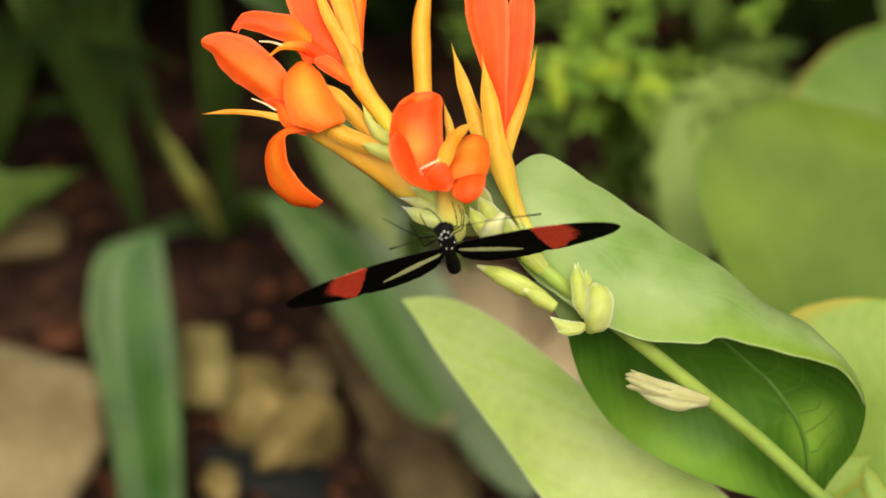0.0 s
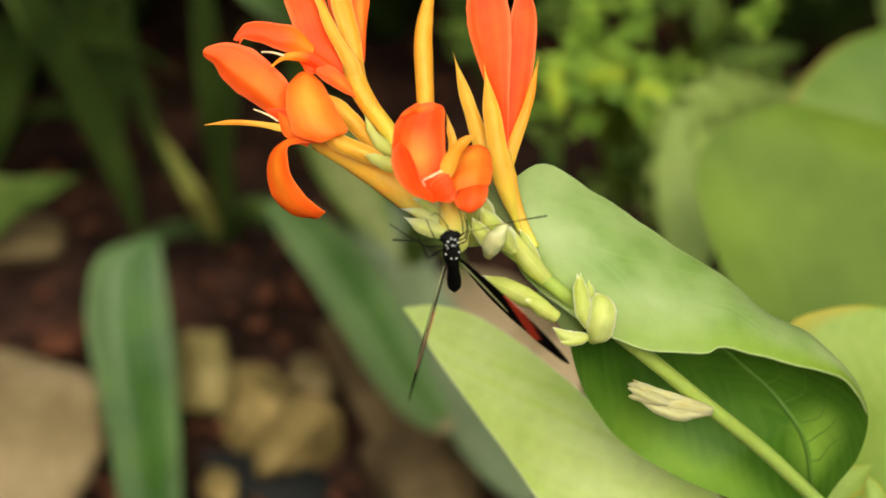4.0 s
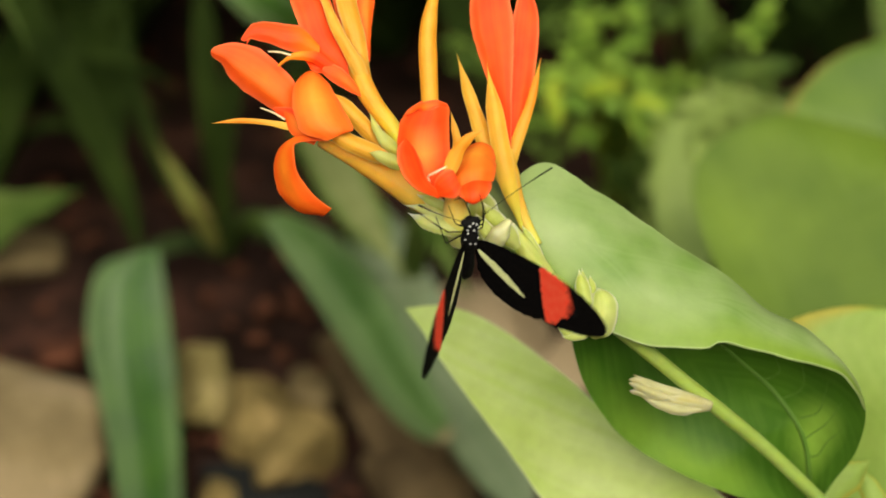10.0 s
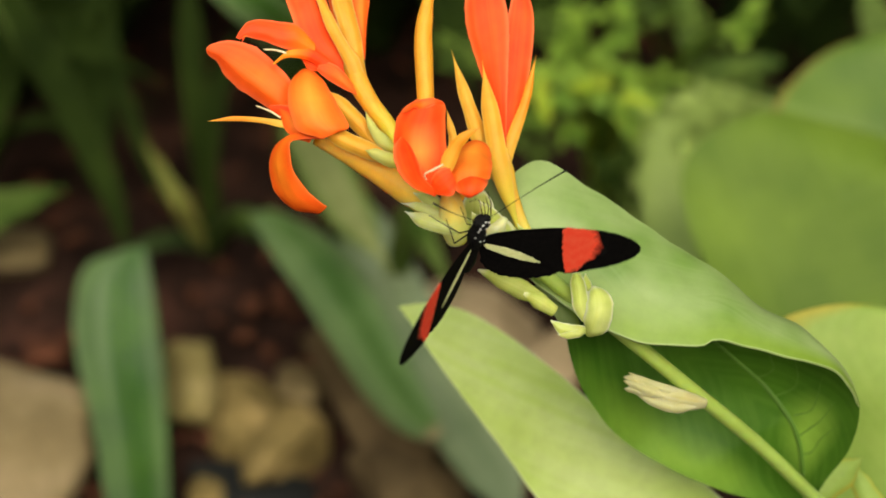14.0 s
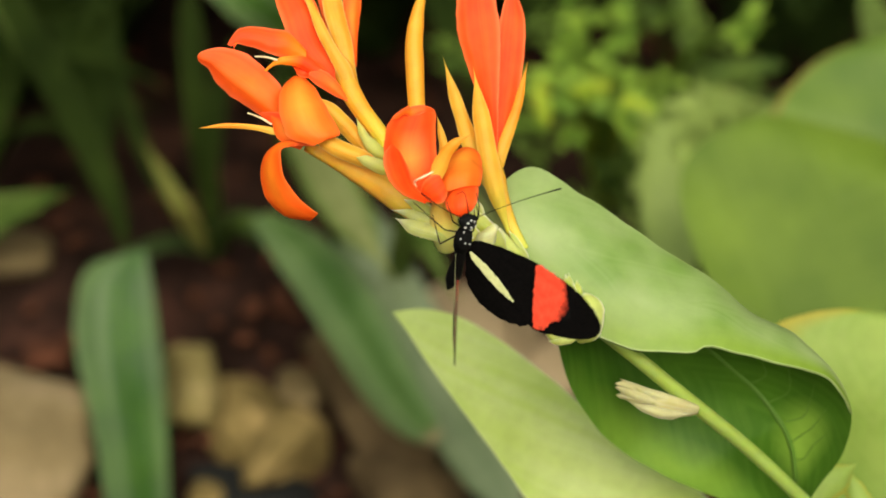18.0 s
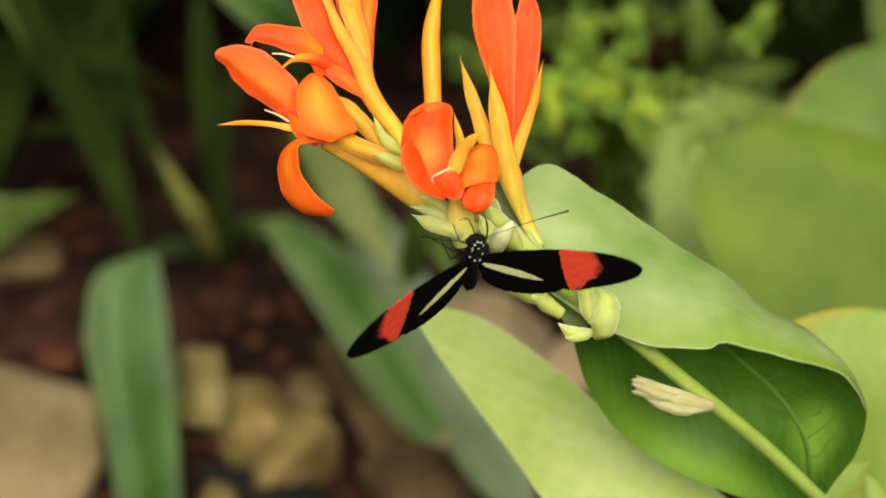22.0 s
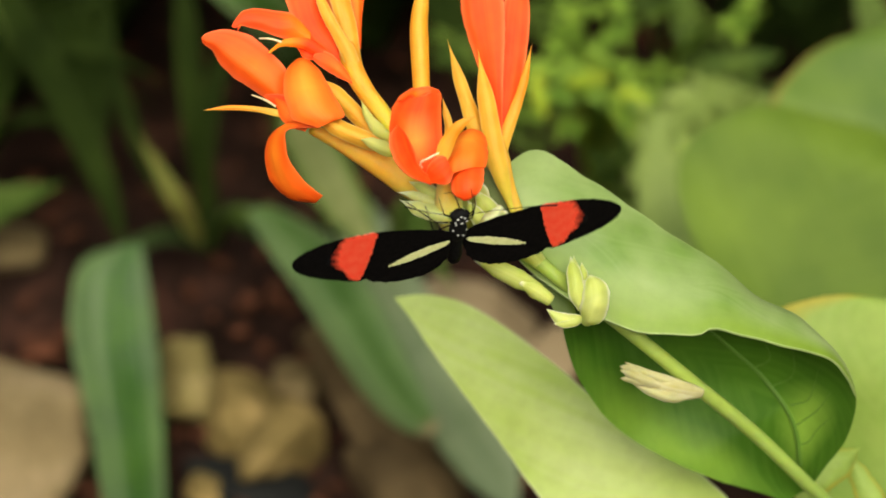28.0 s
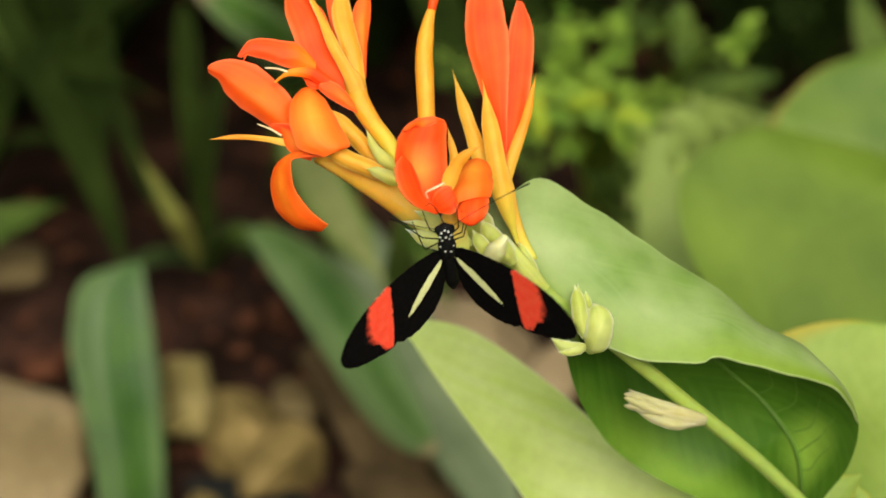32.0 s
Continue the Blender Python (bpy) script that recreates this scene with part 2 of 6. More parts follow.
# gold middles of these two mix petal colour with a painted highlight
M_PETAL_GLOW = leafy("petal_gold_orange", (0.911, 0.0827, 0.00796), (0.921, 0.12, 0.0106), 7, (0.921, 0.145, 0.0159), 0.3, 0.55, 0.12, along=True, gloss=0.2, throat_shine=((0.921, 0.225, 0.0186), 0.05, 0.5, 1.0), rim=((0.911, 0.145, 0.0265), 0.1), grain=110)
M_PETAL_ARCH = leafy("petal_arched_orange", (0.911, 0.114, 0.0106), (0.921, 0.167, 0.0159), 7, (0.921, 0.214, 0.0239), 0.3, 0.55, 0.12, along=True, gloss=0.2, throat_shine=((0.921, 0.336, 0.0372), 0.05, 0.5, 1.0), rim=((0.911, 0.152, 0.0319), 0.1), grain=110)
M_PETAL_CUP = leafy("petal_scarlet_gold_throat", (0.902, 0.0516, 0.00744), (0.921, 0.0895, 0.0116), 7, (0.921, 0.12, 0.0159), 0.3, 0.55, 0.12, along=True, gloss=0.2, throat_shine=((0.921, 0.252, 0.0319), 0.2, 0.45, 0.75), rim=((0.911, 0.145, 0.0319), 0.1), grain=110)
M_PETAL_RED = leafy("petal_scarlet", (0.931, 0.0534, 0.00744), (0.95, 0.0905, 0.0116), 7, (0.95, 0.134, 0.0159), 0.3, 0.55, 0.12, along=True, gloss=0.2, rim=((0.941, 0.156, 0.0478), 0.12), grain=110)
M_PETAL_CURL = leafy("petal_scarlet_gold_base", (0.93, 0.052, 0.009), (0.95, 0.088, 0.014), 7, (0.95, 0.13, 0.02), 0.3, 0.55, 0.12, along=True, gloss=0.2, rim=((0.94, 0.16, 0.06), 0.12), foot=((0.94, 0.2, 0.012), 0.12, 0.42), grain=110)
M_PETAL_TIPPED = leafy("petal_scarlet_amber_tip", (0.93, 0.046, 0.008), (0.95, 0.07, 0.011), 7, (0.95, 0.11, 0.015), 0.3, 0.55, 0.12, along=True, gloss=0.2, tip=((0.9, 0.27, 0.02), 0.3, 0.62), grain=110)
M_YELLOW = leafy("petal_yellow", (0.806, 0.334, 0.0264), (0.823, 0.394, 0.0408), 7, (0.823, 0.47, 0.0758), 0.3, 0.5, 0.12, along=True, gloss=0.25, rim=((0.814, 0.5, 0.151), 0.08), grain=110, flesh=0.3)
M_AMBER = leafy("petal_amber", (0.867, 0.248, 0.015), (0.885, 0.31, 0.0225), 7, (0.885, 0.372, 0.045), 0.3, 0.5, 0.12, along=True, gloss=0.25, foot=((0.839, 0.481, 0.0675), 0.1, 0.6), grain=110, flesh=0.3)
M_TUBE = leafy("floral_tube", (0.87, 0.42, 0.045), (0.89, 0.5, 0.07), 7, (0.84, 0.51, 0.111), 0.3, 0.5, 0.12, along=True, gloss=0.25, foot=((0.72, 0.7, 0.14), 0.05, 0.45), grain=110, flesh=0.8)
M_TUBE_GOLD = leafy("floral_tube_gold", (0.823, 0.333, 0.0269), (0.84, 0.395, 0.0416), 7, (0.84, 0.464, 0.0772), 0.3, 0.5, 0.12, along=True, gloss=0.25, foot=((0.697, 0.684, 0.0833), 0.0, 0.42), grain=110, flesh=0.8)
M_SEPAL = leafy("sepal_yellow", (0.806, 0.348, 0.0282), (0.823, 0.417, 0.044), 7, (0.823, 0.47, 0.0758), 0.3, 0.5, 0.12, along=True, gloss=0.25, rim=((0.814, 0.455, 0.112), 0.08), foot=((0.752, 0.704, 0.0945), 0.0, 0.4), grain=110, flesh=0.3)
M_BUD = leafy("bud_cream", (0.718, 0.736, 0.313), (0.81, 0.81, 0.46), 14, (0.846, 0.846, 0.607), 0.4, 0.5, 0.3, along=True, gloss=0.3, grain=110, flesh=0.5)
M_BRACT = leafy("bract_green", (0.702, 0.75, 0.174), (0.838, 0.859, 0.29), 14, (0.878, 0.887, 0.444), 0.4, 0.5, 0.3, along=True, gloss=0.3, grain=110, tip=((0.878, 0.878, 0.598), 0.75, 1.0), flesh=0.8)
M_POD = leafy("bud_yellow_green", (0.542, 0.625, 0.112), (0.708, 0.76, 0.226), 14, (0.812, 0.855, 0.369), 0.2, 0.5, 0.3, along=True, gloss=0.3, grain=110, rim=((0.92, 0.92, 0.593), 0.12), tip=((0.92, 0.92, 0.593), 0.85, 1.0), flesh=0.5)
M_CALYX = leafy("calyx_green", (0.6, 0.62, 0.14), (0.72, 0.73, 0.22), 14, (0.78, 0.82, 0.28), 0.2, 0.5, 0.3, along=True, gloss=0.3, grain=110, foot=((0.72, 0.72, 0.12), 0.0, 0.5), flesh=0.5)
M_SPENT = leafy("bud_withered", (0.578, 0.527, 0.212), (0.697, 0.654, 0.357), 14, (0.731, 0.705, 0.468), 0.4, 0.6, 0.3, along=True, gloss=0.2, grain=140, tip=((0.595, 0.476, 0.212), 0.9, 1.0), flesh=0.5)
M_TUBE_PALE = leafy("floral_tube_pale", (0.898, 0.482, 0.078), (0.918, 0.56, 0.117), 7, (0.893, 0.717, 0.363), 0.3, 0.5, 0.12, along=True, gloss=0.25, foot=((0.82, 0.82, 0.24), 0.35, 0.95), grain=110, flesh=0.8)
M_STAMEN = mottled("stamen_cream", [(0.3, (0.8, 0.6, 0.32)), (0.7, (0.9, 0.78, 0.5))], 400, 900, 0.6, 0.2, 0.0002)
M_SOIL = mottled("dark_soil", [(0.3, (0.0087, 0.0054, 0.00405)), (0.55, (0.0305, 0.0162, 0.0121)), (0.75, (0.0943, 0.0405, 0.027))], 22, 160, 0.95, 0.9, 0.006, 0.02)
M_STONE = mottled("tan_stone", [(0.25, (0.106, 0.0801, 0.0387)), (0.5, (0.226, 0.17, 0.0859)), (0.75, (0.355, 0.268, 0.156))], 16, 190, 0.85, 0.6, 0.003, 0.08)
M_STONE_TAN = mottled("ochre_stone", [(0.25, (0.0764, 0.0562, 0.0195)), (0.5, (0.198, 0.144, 0.0531)), (0.75, (0.357, 0.25, 0.105))], 26, 190, 0.85, 0.6, 0.003, 0.08)
M_SLATE = mottled("dark_slate", [(0.25, (0.0048, 0.0052, 0.005)), (0.55, (0.012, 0.0125, 0.0115)), (0.8, (0.024, 0.0234, 0.021))], 16, 190, 0.8, 0.5, 0.003, 0.15)
# brown darkened to stand for a stone side turned from the light
M_STONE_BROWN = mottled("shaded_brown_stone", [(0.25, (0.06, 0.045, 0.02)), (0.5, (0.135, 0.10, 0.048)), (0.75, (0.23, 0.175, 0.09))], 18, 190, 0.85, 0.7, 0.003, 0.08)
M_STONE_OLIVE = mottled("olive_stone", [(0.25, (0.0907, 0.072, 0.0238)), (0.5, (0.215, 0.174, 0.065)), (0.75, (0.372, 0.294, 0.131))], 24, 190, 0.85, 0.7, 0.003, 0.08)
M_STONE_GREY = mottled("brown_stone", [(0.25, (0.263, 0.19, 0.109)), (0.55, (0.481, 0.364, 0.218)), (0.8, (0.757, 0.582, 0.393))], 14, 190, 0.85, 0.6, 0.003, 0.08)
M_STONE_DARK = mottled("dark_stone", [(0.25, (0.039, 0.026, 0.013)), (0.55, (0.104, 0.0728, 0.0364)), (0.8, (0.169, 0.12, 0.0611))], 16, 190, 0.9, 0.6, 0.003, 0.08)
M_BARK = mottled("mulch_bark", [(0.3, (0.039, 0.0175, 0.0112)), (0.7, (0.169, 0.0625, 0.035))], 60, 300, 0.9, 0.8, 0.002, 0.05)
M_CHIP = mottled("red_bark", [(0.3, (0.045, 0.0182, 0.0112)), (0.7, (0.165, 0.063, 0.035))], 60, 300, 0.9, 0.8, 0.002, 0.05)
M_WING = mottled("wing_black", [(0.3, (0.002, 0.002, 0.002)), (0.7, (0.006, 0.005, 0.005))], 900, 2500, 0.95, 0.2, 0.0001, 0.04)
M_BAND, nt, b = shader("wing_red", 0.9)
b.inputs["Specular IOR Level"].default_value = 0.08
where = nt.nodes.new("ShaderNodeVectorMath")
where.operation = "ABSOLUTE"
nt.links.new(coords(nt), where.inputs[0])
from_core = nt.nodes.new("ShaderNodeVectorMath")
from_core.operation = "DISTANCE"
nt.links.new(where.outputs[0], from_core.inputs[0])
from_core.inputs[1].default_value = (0.0150, 0.0, 0.0)
scales = nt.nodes.new("ShaderNodeMath")
scales.operation = "MULTIPLY_ADD"
scales.inputs[1].default_value = 0.0028
nt.links.new(noise_tex(nt, 700, 3, coords(nt)), scales.inputs[0])
nt.links.new(from_core.outputs["Value"], scales.inputs[2])
thousand = nt.nodes.new("ShaderNodeMath")
thousand.operation = "MULTIPLY"
thousand.inputs[1].default_value = 50.0
nt.links.new(scales.outputs[0], thousand.inputs[0])
red = ramp(nt, noise_tex(nt, 500, 3, coords(nt)), [(0.3, (0.98, 0.07, 0.035)), (0.7, (0.99, 0.115, 0.06))])
dusk = ramp(nt, thousand.outputs[0], [(0.625, (0, 0, 0)), (0.715, (1, 1, 1))])   # red scales thin out into the black tip
nt.links.new(blend(nt, dusk, red, (0.004, 0.004, 0.004)), b.inputs["Base Color"])
M_BAR = mottled("wing_yellow", [(0.3, (0.7, 0.73, 0.33)), (0.7, (0.82, 0.84, 0.46))], 600, 2500, 0.9, 0.1, 0.0001, 0.1, 0.2)
M_BODY = mottled("body_black", [(0.3, (0.003, 0.003, 0.003)), (0.7, (0.009, 0.009, 0.009))], 900, 2500, 0.7, 0.5, 0.0002, 0.08)
M_UNDER = mottled("wing_underside_pink", [(0.3, (0.38, 0.17, 0.12)), (0.7, (0.54, 0.28, 0.2))], 500, 2500, 0.9, 0.1, 0.0001, 0.05, 0.3)
M_DOT = mottled("dot_white", [(0.3, (0.7, 0.7, 0.66)), (0.7, (0.82, 0.82, 0.78))], 900, 2500, 0.7, 0.1, 0.0001)


# ---- shaping helpers ----
def part(name, bm, material, parent, label=""):
    me = bpy.data.meshes.new(name)
    bm.to_mesh(me)
    bm.free()
    for p in me.polygons:
        p.use_smooth = True
    me.materials.append(material)
    ob = new(name, me)
    ob.parent = parent
    if parent is not None and parent.parent is None:
        ob.matrix_parent_inverse = parent.matrix_basis.inverted()
    return tagged(ob, label)


def spline(pts, n):
    """n + 1 places evenly along a smooth curve through the control places."""
    p = [Vector(q) for q in pts]
    p = [p[0] * 2 - p[1]] + p + [p[-1] * 2 - p[-2]]
    out = []
    for i in range(1, len(p) - 2):
        for k in range(12):
            t = k / 12
            a, b, c, d = p[i - 1], p[i], p[i + 1], p[i + 2]
            out.append(0.5 * (2 * b + (c - a) * t + (2 * a - 5 * b + 4 * c - d) * t * t + (3 * b - a - 3 * c + d) * t ** 3))
    out.append(p[-2])
    run = [0.0]
    for a, b in zip(out, out[1:]):
        run.append(run[-1] + (b - a).length)
    res, j = [], 0
    for k in range(n + 1):
        s = run[-1] * k / n
        while j < len(out) - 2 and run[j + 1] < s:
            j += 1
        f = (s - run[j]) / max(run[j + 1] - run[j], 1e-9)
        res.append(out[j].lerp(out[j + 1], min(max(f, 0), 1)))
    return res


TO_VIEW = Vector((0, -0.819, 0.574))   # the side on which the bed is looked at from


def sheet(edge_a, edge_b, bulge=0.0, thick=0.0004, nu=14, nv=30, ripple=0.0, crease=0.0, toward=TO_VIEW, seed=0.0, uneven=0.0, fold=None):
    """A blade between two edges that run from base to tip, arched by bulge (share of its width), creased along the middle, folded past a line, uneven all over."""
    A, B = spline(edge_a, nv), spline(edge_b, nv)
    bm = bmesh.new()
    uvl = bm.loops.layers.uv.new("UVMap")
    rows = []
    broad = max((q - p).length for p, q in zip(A, B))
    off = Vector((seed * 1.7, seed * 0.9, seed * 2.3))
    for j in range(nv + 1):
        a, b = A[j], B[j]
        w = (b - a).length
        along = (A[min(j + 1, nv)] + B[min(j + 1, nv)] - A[max(j - 1, 0)] - B[max(j - 1, 0)])
        nrm = (b - a).cross(along)
        nrm = nrm.normalized() if nrm.length > 1e-12 else toward.copy()
        if nrm.dot(toward) < 0:
            nrm = -nrm
        row = []
        for i in range(nu + 1):
            s = i / nu
            lift = bulge * w * 4 * s * (1 - s) - crease * w * max(0, 1 - abs(s - 0.5) / 0.08)
            if fold:
                lift += fold[1] * w * max(0.0, s - fold[0] - fold[2] * (j / nv - 0.5))
            p = a.lerp(b, s) + nrm * lift
            if uneven:
                h = noise.noise(p * (1.6 / broad) + off) + 0.4 * noise.noise(p * (4.5 / broad) + off)
                p += nrm * uneven * min(w, broad * 0.7) * h
                p += (b - a) * uneven * 0.35 * abs(2 * s - 1) ** 3 * noise.noise(p * (5.0 / broad) - off)
            if ripple:
                p += nrm * ripple * w * math.sin(9 * j / nv + 5 * s + seed) * (0.3 + abs(2 * s - 1))
            row.append((p, nrm))
        rows.append(row)
    for sgn in (0.5, -0.5):
        grid = [[bm.verts.new(p + n * thick * sgn) for p, n in row] for row in rows]
        for j in range(nv):
            for i in range(nu):
                q = [grid[j][i], grid[j][i + 1], grid[j + 1][i + 1], grid[j + 1][i]]
                uvs = [(i / nu, j / nv), ((i + 1) / nu, j / nv), ((i + 1) / nu, (j + 1) / nv), (i / nu, (j + 1) / nv)]
                if sgn < 0:
                    q, uvs = q[::-1], uvs[::-1]
                f = bm.faces.new(q)
                for l, u in zip(f.loops, uvs):
                    l[uvl].uv = u
        if sgn > 0:
            top = grid
    for i in range(nu):
        bm.faces.new([top[0][i + 1], top[0][i], grid[0][i], grid[0][i + 1]])
        bm.faces.new([top[nv][i], top[nv][i + 1], grid[nv][i + 1], grid[nv][i]])
    for j in range(nv):
        bm.faces.new([top[j][0], top[j + 1][0], grid[j + 1][0], grid[j][0]])
        bm.faces.new([top[j + 1][nu], top[j][nu], grid[j][nu], grid[j + 1][nu]])
    for g in (top, grid):   # crisp margins
        for ring in (g[0], g[nv], [r[0] for r in g], [r[nu] for r in g]):
            for p, q in zip(ring, ring[1:]):
                e = bm.edges.get((p, q))
                if e:
                    e.smooth = False
    bmesh.ops.recalc_face_normals(bm, faces=bm.faces)
    return bm


def ribbon(mid, widths, side=None, **kw):
    """A blade along a middle line; widths at even steps from base to tip."""
    n = 24
    M = spline(mid, n)
    A, B = [], []
    for k, c in enumerate(M):
        d = (M[min(k + 1, n)] - M[max(k - 1, 0)]).normalized()
        s = side.copy() if side is not None else d.cross(TO_VIEW)
        s = (s - d * s.dot(d)).normalized()
        x = k / n * (len(widths) - 1)
        i = min(int(x), len(widths) - 2)
        f = x - i
        f = f * f * (3 - 2 * f)
        w = widths[i] * (1 - f) + widths[i + 1] * f
        w *= math.sqrt(max(0.0, 1 - max(0.0, (k / n - 0.8) / 0.2) ** 2 * 0.985)) * (1 - 0.35 * max(0.0, 1 - 6 * k / n))
        A.append(c - s * w / 2)
        B.append(c + s * w / 2)
    return sheet(A, B, **kw)


def tube(pts, radii, sides=10, n=None, bm=None, flat=1.0, lobes=0.0):
    """A round stem through places, with radii at even steps, closed at both ends."""
    n = n or max(8, 6 * (len(pts) - 1))
    C = spline(pts, n)
    bm = bm or bmesh.new()
    uvl = bm.loops.layers.uv.verify()
    up = Vector((0.3, 0.2, 0.93))
    rings = []
    for k, c in enumerate(C):
        d = (C[min(k + 1, n)] - C[max(k - 1, 0)]).normalized()
        u = d.cross(up)
        u = u.normalized() if u.length > 1e-6 else d.orthogonal().normalized()
        v = d.cross(u)
        x = k / n * (len(radii) - 1)
        i = min(int(x), len(radii) - 2)
        r = radii[i] * (1 - x + i) + radii[i + 1] * (x - i)
        rings.append([bm.verts.new(c + (u * math.cos(6.2832 * q / sides) + v * flat * math.sin(6.2832 * q / sides)) * r * (1 + lobes * math.cos(3 * 6.2832 * q / sides))) for q in range(sides)])
    for k in range(n):
        for q in range(sides):
            f = bm.faces.new([rings[k][q], rings[k][(q + 1) % sides], rings[k + 1][(q + 1) % sides], rings[k + 1][q]])
            for l, (a, b) in zip(f.loops, ((q, k), (q + 1, k), (q + 1, k + 1), (q, k + 1))):
                l[uvl].uv = (a / sides, b / n)
    bm.faces.new(rings[0][::-1])
    bm.faces.new(rings[-1])
    return bm


def bead(bm, centre, rx, ry, rz, turn=None, seg=10):
    m = Matrix.Translation(centre) @ (turn or Matrix.Identity(4)) @ Matrix.Diagonal((rx, ry, rz, 1))
    bmesh.ops.create_uvsphere(bm, u_segments=seg, v_segments=max(5, seg // 2 + 1), radius=1, matrix=m)
    return bm


def root(name, x, y, label, category, group="", z=0.0):
    ob = new(name)
    ob.empty_display_size = 0.02
    ob.matrix_basis = pose(x, y, z)
    return tagged(ob, label, category, group)


# ---- ground ----
def ground_sheet():
    bm = bmesh.new()
    radii = [0, 0.15, 0.3, 0.45, 0.6, 0.75, 0.9, 1.05, 1.2, 1.4, 1.7, 2.2, 3.5, 7, 20, 80, 400]
    prev = [bm.verts.new((0, 0.6, 0))]
    for r in radii[1:]:
        ring = []
        for k in range(72):
            a = 6.2832 * k / 72
            x, y = r * math.cos(a), 0.6 + r * math.sin(a)
            h = 0.012 * noise.noise((x * 5, y * 5, 0)) + 0.008 * noise.noise((x * 17, y * 17, 3)) if r < 3 else 0.0
            ring.append(bm.verts.new((x, y, h - 0.006)))
        for k in range(72):
            if len(prev) == 1:
                bm.faces.new([prev[0], ring[k], ring[(k + 1) % 72]])
            else:
                bm.faces.new([prev[k], ring[k], ring[(k + 1) % 72], prev[(k + 1) % 72]])
        prev = ring
    return bm


tagged(part("ground", ground_sheet(), M_SOIL, None), "dark brown moist garden soil with bark mulch", "soil", kind="structure")


M_SCREEN = mottled("sky_screen_leaves", [(0.3, (0.006, 0.013, 0.004)), (0.55, (0.014, 0.03, 0.008)), (0.75, (0.03, 0.06, 0.016))], 14, 60, 0.9, 1.0, 0.03, 0.01)


def hedge(name, x0, y0, x1, y1, height, thick, seed):
    """Clipped leafy screen, added out of view to block low sky on one side."""
    bm = bmesh.new()
    a, b = Vector((x0, y0, 0)), Vector((x1, y1, 0))
    side = (b - a).normalized().cross(Vector((0, 0, 1)))
    nx, nz = 60, 40
    for sg in (-0.5, 0.5):
        g = []
        for j in range(nz + 1):
            row = []
            for i in range(nx + 1):
                p = a.lerp(b, i / nx) + Vector((0, 0, height * j / nz))
                n = noise.noise(p * 2.2 + Vector((seed, 0, 0))) * 0.12 + noise.noise(p * 7 + Vector((0, seed, 0))) * 0.06
                row.append(bm.verts.new(p + side * (sg * thick + n)))
            g.append(row)
        for j in range(nz):
            for i in range(nx):
                q = [g[j][i], g[j][i + 1], g[j + 1][i + 1], g[j + 1][i]]
                bm.faces.new(q if sg > 0 else q[::-1])
        if sg < 0:
            first = g
    for i in range(nx):
        bm.faces.new([first[nz][i], first[nz][i + 1], g[nz][i + 1], g[nz][i]])
    for j in range(nz):
        bm.faces.new([first[j][0], g[j][0], g[j + 1][0], first[j + 1][0]])
        bm.faces.new([g[j][nx], first[j][nx], first[j + 1][nx], g[j + 1][nx]])
    bmesh.ops.recalc_face_normals(bm, faces=bm.faces)
    return tagged(part(name, bm, M_SCREEN, None), "added dark green leafy screen, out of view, blocking low sky light", "hedge", kind="structure")


# added screens on all four sides, never in view, leave only overhead sky
hedge("sky_screen_north", -2.6, 2.3, 2.6, 2.3, 3.2, 0.4, 1)
hedge("sky_screen_west", -2.2, -2.6, -2.2, 2.6, 3.0, 0.4, 2)
hedge("sky_screen_east", 2.4, -2.6, 2.4, 2.6, 2.6, 0.4, 3)
hedge("sky_screen_south", -2.6, -2.8, 2.6, -2.8, 1.8, 0.4, 4)


def stone(x, y, z, rx, ry, rz, seed, material, label, turn=0.0):
    """A broken field stone: a blunt block with a few flat faces knocked off and an uneven skin."""
    r = random.Random(int(seed * 10))
    cuts = []
    for k in range(9):
        n = Vector((r.gauss(0, 1), r.gauss(0, 1), r.gauss(0, 0.7))).normalized()
        cuts.append((n, r.uniform(0.62, 0.95)))
    bm = bmesh.new()
    bmesh.ops.create_icosphere(bm, subdivisions=4, radius=1)
    for v in bm.verts:
        p = Vector([math.copysign(abs(c) ** 0.6, c) for c in v.co])
        for n, h in cuts:
            over = p.dot(n) - h
            if over > 0:
                p -= n * over * 0.92
        w = v.co
        p *= 1 + noise.noise(w * 1.3 + Vector((seed, 0, 0))) * 0.14 + noise.noise(w * 4 + Vector((0, seed, 0))) * 0.05 + noise.noise(w * 11 + Vector((0, 0, seed))) * 0.018
        v.co = Vector((p.x * rx, p.y * ry, p.z * rz))
    ob = part("stone", bm, material, None)
    ob.matrix_basis = pose(x, y, z, 0, 0, turn)
    return tagged(ob, label, "stone", "stones in the bed")


T_LABEL = "rounded tan garden stone lying on dark soil"
stone(-0.242, 0.452, 0.007, 0.0582, 0.0649, 0.0226, 2.9, M_STONE, T_LABEL, -20)
stone(-0.143, 0.517, 0.006, 0.0167, 0.0396, 0.0197, 2.1, M_STONE_OLIVE, T_LABEL, 10)
stone(-0.110, 0.495, 0.005, 0.0234, 0.0334, 0.0166, 5.6, M_STONE_TAN, T_LABEL, 14)
stone(-0.087, 0.455, 0.005, 0.0204, 0.0343, 0.0170, 3.7, M_STONE_TAN, T_LABEL, -30)
stone(-0.080, 0.519, 0.002, 0.0148, 0.0162, 0.0080, 4.9, M_STONE_BROWN, T_LABEL, 0)
stone(-0.122, 0.426, 0.002, 0.0121, 0.0128, 0.0064, 5.2, M_STONE_TAN, T_LABEL, 0)
